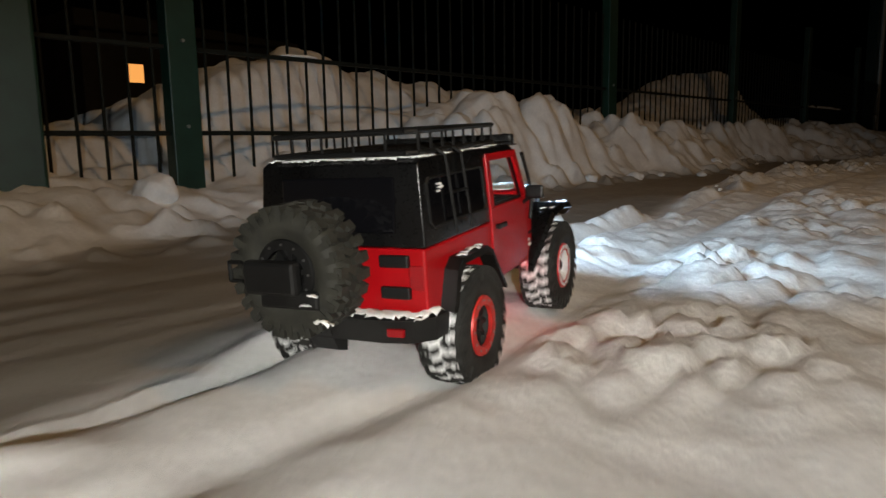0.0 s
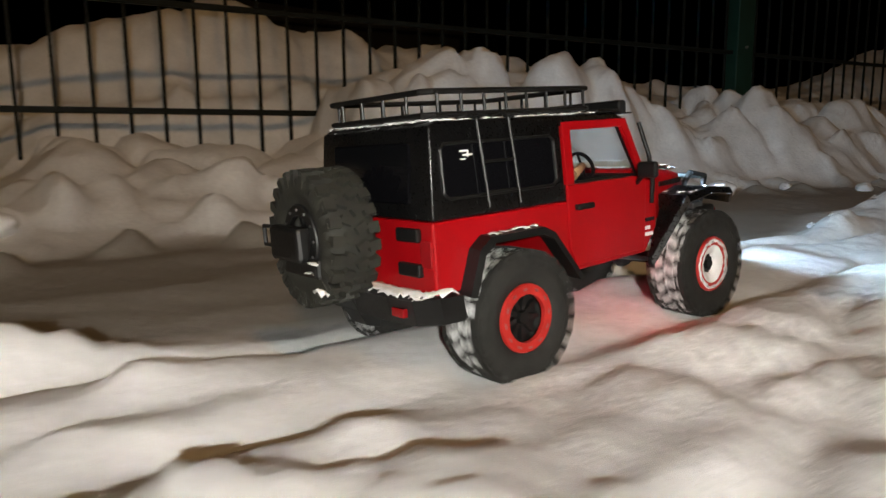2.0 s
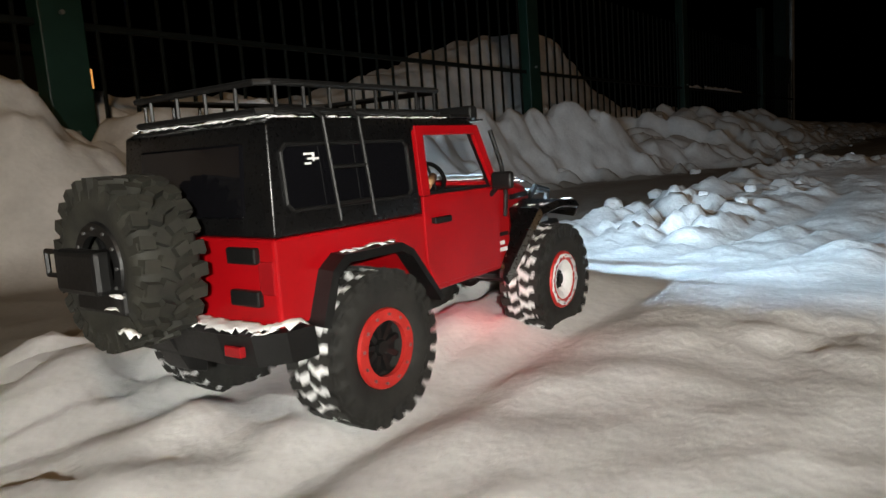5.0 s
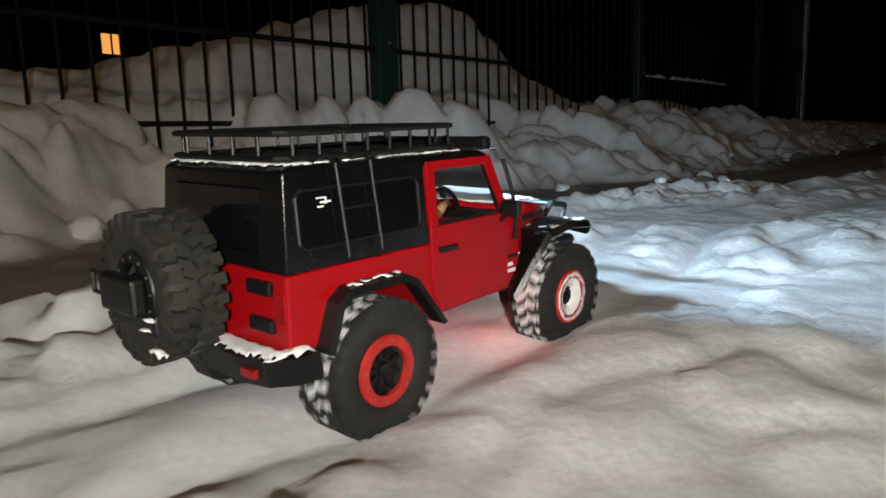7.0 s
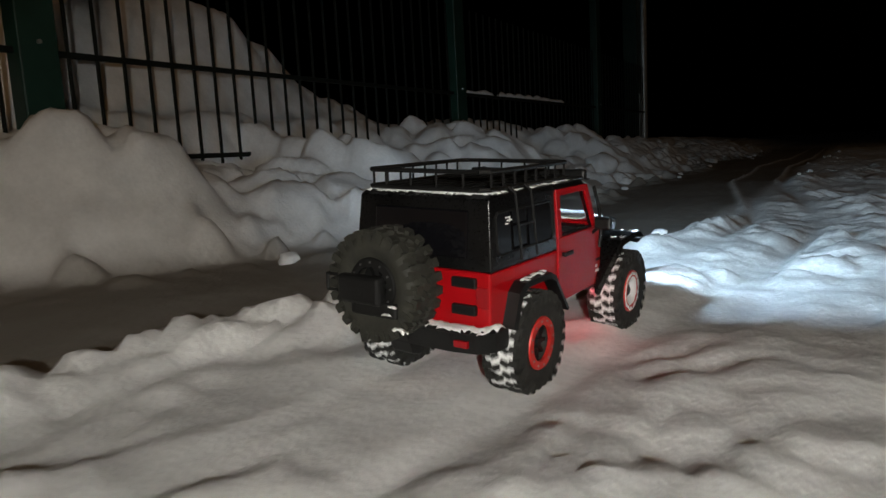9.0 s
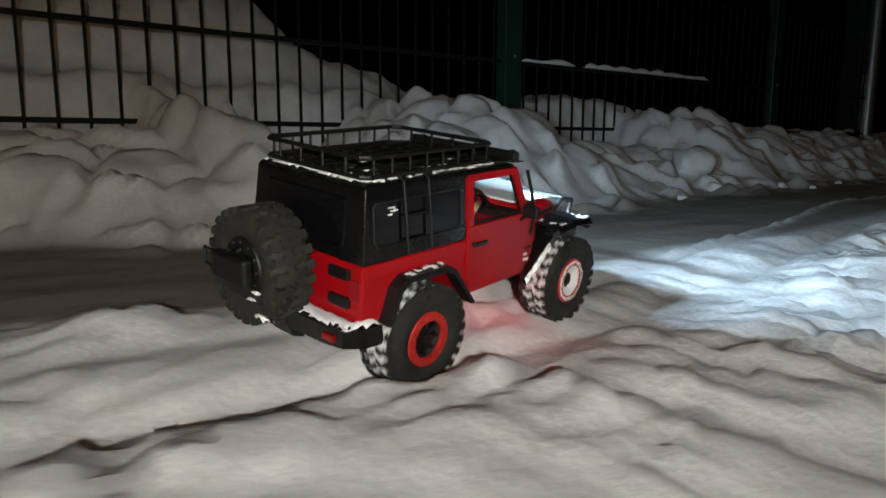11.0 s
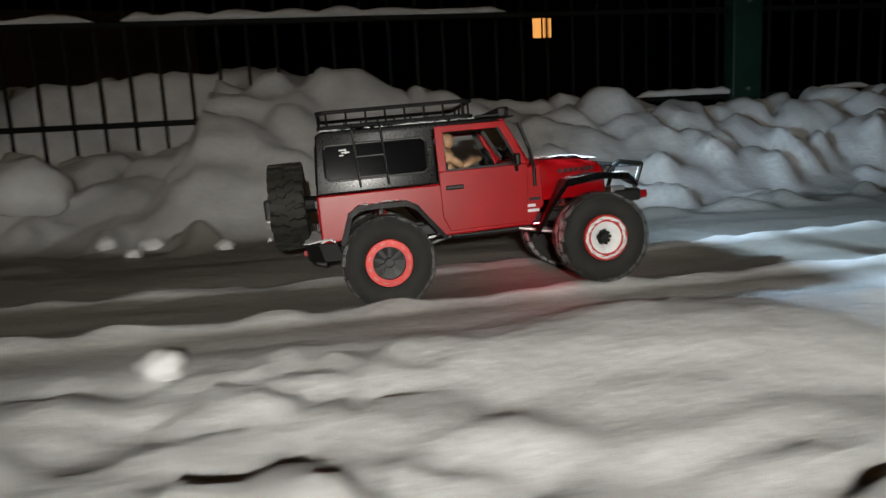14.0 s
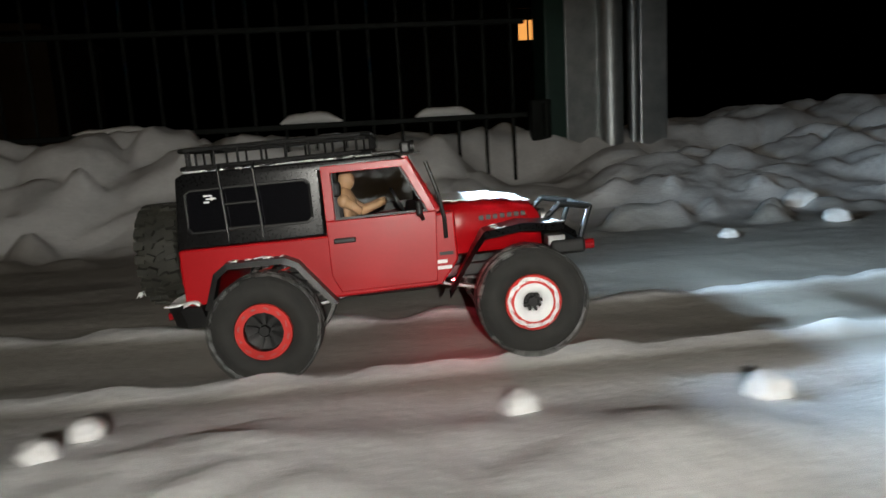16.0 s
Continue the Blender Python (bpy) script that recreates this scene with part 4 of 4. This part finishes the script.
def build_wheel(name, at, parent, rubber, mirrored=False, packed=True, filled=False, ring_paint=RING):
    w = part(name, bmesh.new(), BLACK, parent, "knobbly model tyre on a red-ringed wheel")
    w.location = at
    f = -1 if not mirrored else 1
    tyre, lugs = wheel_meshes(rubber, packed)
    part("tyre", tyre, rubber, w, smooth=True)
    tagged(part("tread", lugs, rubber, w), kind="stuff")
    if packed:
        bm = bmesh.new()
        n = 120
        rows = []
        for i in range(n):
            a = 2 * math.pi * i / n
            row = []
            for y in (-0.0175, -0.011, -0.004, 0.004, 0.011, 0.018, 0.022):
                k = noise.noise((math.cos(a) * 6, y * 160, math.sin(a) * 6 + at[0]))
                r = 0.0622 + 0.0022 * k if abs(y) < 0.02 else 0.058
                if k < -0.28:
                    r = 0.0575
                row.append(bm.verts.new((r * math.cos(a), y * -f, r * math.sin(a))))
            rows.append(row)
        for i in range(n):
            p, q = rows[i], rows[(i + 1) % n]
            for j in range(6):
                bm.faces.new((p[j], p[j + 1], q[j + 1], q[j]))
        bmesh.ops.recalc_face_normals(bm, faces=bm.faces)
        part("packed_snow", bm, CRUST, w, "snow packed between the lugs", True)
    bm = bmesh.new()
    lathe(bm, [(0.0225, f * 0.019), (0.0225, f * 0.0235), (0.0315, f * 0.0235), (0.0325, f * 0.0215), (0.0325, f * 0.019)], 48)
    ring = part("bead_ring", bm, ring_paint, w, "bolted bead-lock ring")
    for i in range(12):
        a = 2 * math.pi * i / 12
        bm = bmesh.new()
        add_tube(bm, (0.0275 * math.cos(a), f * 0.0233, 0.0275 * math.sin(a)), (0.0275 * math.cos(a), f * 0.0248, 0.0275 * math.sin(a)), 0.0013, 6)
        part("bolt", bm, CHROME, ring)
    bm = bmesh.new()
    lathe(bm, [(0.001, f * 0.002), (0.001, f * 0.007), (0.0225, f * 0.011), (0.0225, f * 0.005)], 32)
    add_tube(bm, (0, f * 0.004, 0), (0, f * 0.019, 0), 0.006, 6)
    hub = part("hub", bm, BLACK, w, "black spoked hub")
    for i in range(9):
        bm = bmesh.new()
        lo, hi = sorted((f * 0.008, f * 0.016))
        add_box(bm, (0.007, lo, -0.0022), (0.0225, hi, 0.0022), 0, Matrix.Rotation(2 * math.pi * i / 9, 4, "Y"))
        part("spoke", bm, BLACK, hub)
    if filled:
        bm = bmesh.new()
        n, rows = 40, []
        for i in range(n):
            a = 2 * math.pi * i / n
            hole = 0.0085 + 0.0025 * noise.noise((math.cos(a) * 2, 3, math.sin(a) * 2))
            rows.append([bm.verts.new((r * math.cos(a), f * (y + 0.0012 * noise.noise((r * 200 * math.cos(a), 1, r * 200 * math.sin(a)))), r * math.sin(a))) for r, y in ((hole, 0.008), (hole + 0.003, 0.0175), (0.016, 0.021), (0.0215, 0.0225), (0.0288 + 0.0032 * noise.noise((math.cos(a) * 4, 9, math.sin(a) * 4)), 0.0246), (0.0294 + 0.0032 * noise.noise((math.cos(a) * 4, 9, math.sin(a) * 4)), 0.0234))])
        for i in range(n):
            p, q = rows[i], rows[(i + 1) % n]
            for j in range(5):
                bm.faces.new((p[j], p[j + 1], q[j + 1], q[j]))
        bmesh.ops.recalc_face_normals(bm, faces=bm.faces)
        part("hub_snow", bm, CRUST, w, "snow packed into the hub", True)
    return w


build_body()
build_flares()
build_rack()
build_bumpers()
build_running_gear()
crust("bonnet_snow", 0.206, 0.288, -0.073, 0.073, 0.1783, 0.0036, 6.0, car, 0.7, slope=-0.04)
crust("bonnet_snow", 0.286, 0.32, -0.062, 0.062, 0.1752, 0.0032, 7.0, car, 0.55, slope=-0.2)
wheels = [build_wheel("wheel", (x, s * 0.0935, 0.06), car, RUBBER, s > 0, True, x > 0.1) for x in (0.0, 0.305) for s in (-1, 1)]
spare = build_wheel("spare_wheel", (0, 0, 0), car, DUSTY, False, False, ring_paint=BLACK)
spare["label"] = "dusty knobbly spare wheel with a black rim"
spare.matrix_basis = pose(-0.13, 0.016, 0.145, 0, 0, -90)
bm = bmesh.new()
add_tube(bm, (-0.155, 0.016, 0.145), (-0.085, 0.016, 0.145), 0.012, 12)
add_box(bm, (-0.166, -0.004, 0.126), (-0.152, 0.056, 0.158), 0.004)
add_box(bm, (-0.158, -0.022, 0.112), (-0.15, 0.044, 0.13), 0.003)
add_bent(bm, [(-0.162, 0.058, 0.156), (-0.162, 0.073, 0.156), (-0.162, 0.073, 0.138), (-0.162, 0.058, 0.138)], 0.002, 6)
part("carrier_plate", bm, BLACK, car, "black spare wheel carrier plate")
for y, z, w in ((-0.01, 0.112, 0.005), (-0.018, 0.122, 0.004), (-0.028, 0.099, 0.009)):
    crust("spare_snow", -0.163, -0.156, y - w, y + w, z, 0.006, y * 100, car, 0.6, 0.002)

# the doll at the wheel: one plain figure
bm = bmesh.new()
for c, r, k in (((0.113, -0.045, 0.183), 0.019, (0.75, 1.15, 1.35)), ((0.117, -0.045, 0.2165), 0.0105, (0.95, 0.85, 1.15)), ((0.113, -0.068, 0.193), 0.0075, (1, 1, 1.1)), ((0.113, -0.022, 0.193), 0.0075, (1, 1, 1.1))):
    bmesh.ops.create_icosphere(bm, subdivisions=3, radius=r, matrix=Matrix.Translation(c) @ Matrix.Diagonal((*k, 1)))
for s in (-1, 1):
    add_tube(bm, (0.113, -0.045 + s * 0.024, 0.193), (0.133, -0.045 + s * 0.025, 0.179), 0.006, 10, 0.005)
    add_tube(bm, (0.132, -0.045 + s * 0.025, 0.179), (0.16, -0.045 + s * 0.014, 0.188), 0.005, 10, 0.0042)
add_tube(bm, (0.115, -0.045, 0.2), (0.116, -0.045, 0.212), 0.006, 10)
bmesh.ops.translate(bm, vec=(-0.012, 0, 0), verts=bm.verts)
doll = tagged(link_mesh("doll", bm, SKIN, smooth=True), "tan plastic doll sitting at the steering wheel", "doll")


# ---- lights that are carried ----
torch = tagged(new("torch"), "small white torch lamp carried unseen behind the lens", "torch")
bm = bmesh.new()
bmesh.ops.create_circle(bm, cap_ends=True, segments=20, radius=0.006, matrix=Matrix.Rotation(math.pi, 4, "X"))
part("lamp_lens", bm, TORCH, torch)
bm = bmesh.new()
lathe(bm, [(0.0065, -0.002), (0.009, -0.002), (0.009, 0.012), (0.0065, 0.012)], 24)
bmesh.ops.rotate(bm, matrix=Matrix.Rotation(math.pi / 2, 3, "X"), verts=bm.verts)
part("rim", bm, BLACK, torch)
# unseen plate added to cut the beam above the banks
bm = bmesh.new()
add_box(bm, (-0.06, 0.026, -0.085), (0.06, 0.028, 0.012), 0.0)
part("upper_cutoff", bm, BLACK, torch)
# unseen plate added to dim the torch on the nearest snow
bm = bmesh.new()
add_box(bm, (-0.06, -0.010, -0.030), (0.06, -0.008, 0.012), 0.0)
part("lower_cutoff", bm, BLACK, torch)


# ---- what moves ----
def drive_pose(t):
    ts = [row[0] for row in DRIVE]
    return [float(np.interp(t, ts, [row[i] for row in DRIVE])) for i in range(1, 7)]


def motions():
    walk(car, [(t, pose(x, y, z, rx, ry, rz)) for t, x, y, z, rx, ry, rz in DRIVE])
    walk(doll, [(t, pose(x, y, z, rx, ry, rz)) for t, x, y, z, rx, ry, rz in DRIVE])
    # the torch trails behind the lens so that its light falls off more evenly
    walk(torch, [(t, look(eye, target, roll) @ pose(0.05, 0.03, 0.38)) for t, eye, target, roll in PATH])
    turns, gone, last = [], 0.0, drive_pose(0.0)
    for k in range(0, 241):
        now = drive_pose(k / 15)
        gone += math.hypot(now[0] - last[0], now[1] - last[1])
        last = now
        turns.append((k / 15, math.degrees(gone / 0.059)))
    for wheel in wheels:
        at = wheel.location.copy()
        walk(wheel, [(t, pose(at.x, at.y, at.z, 0, a, 0)) for t, a in turns])


motions()
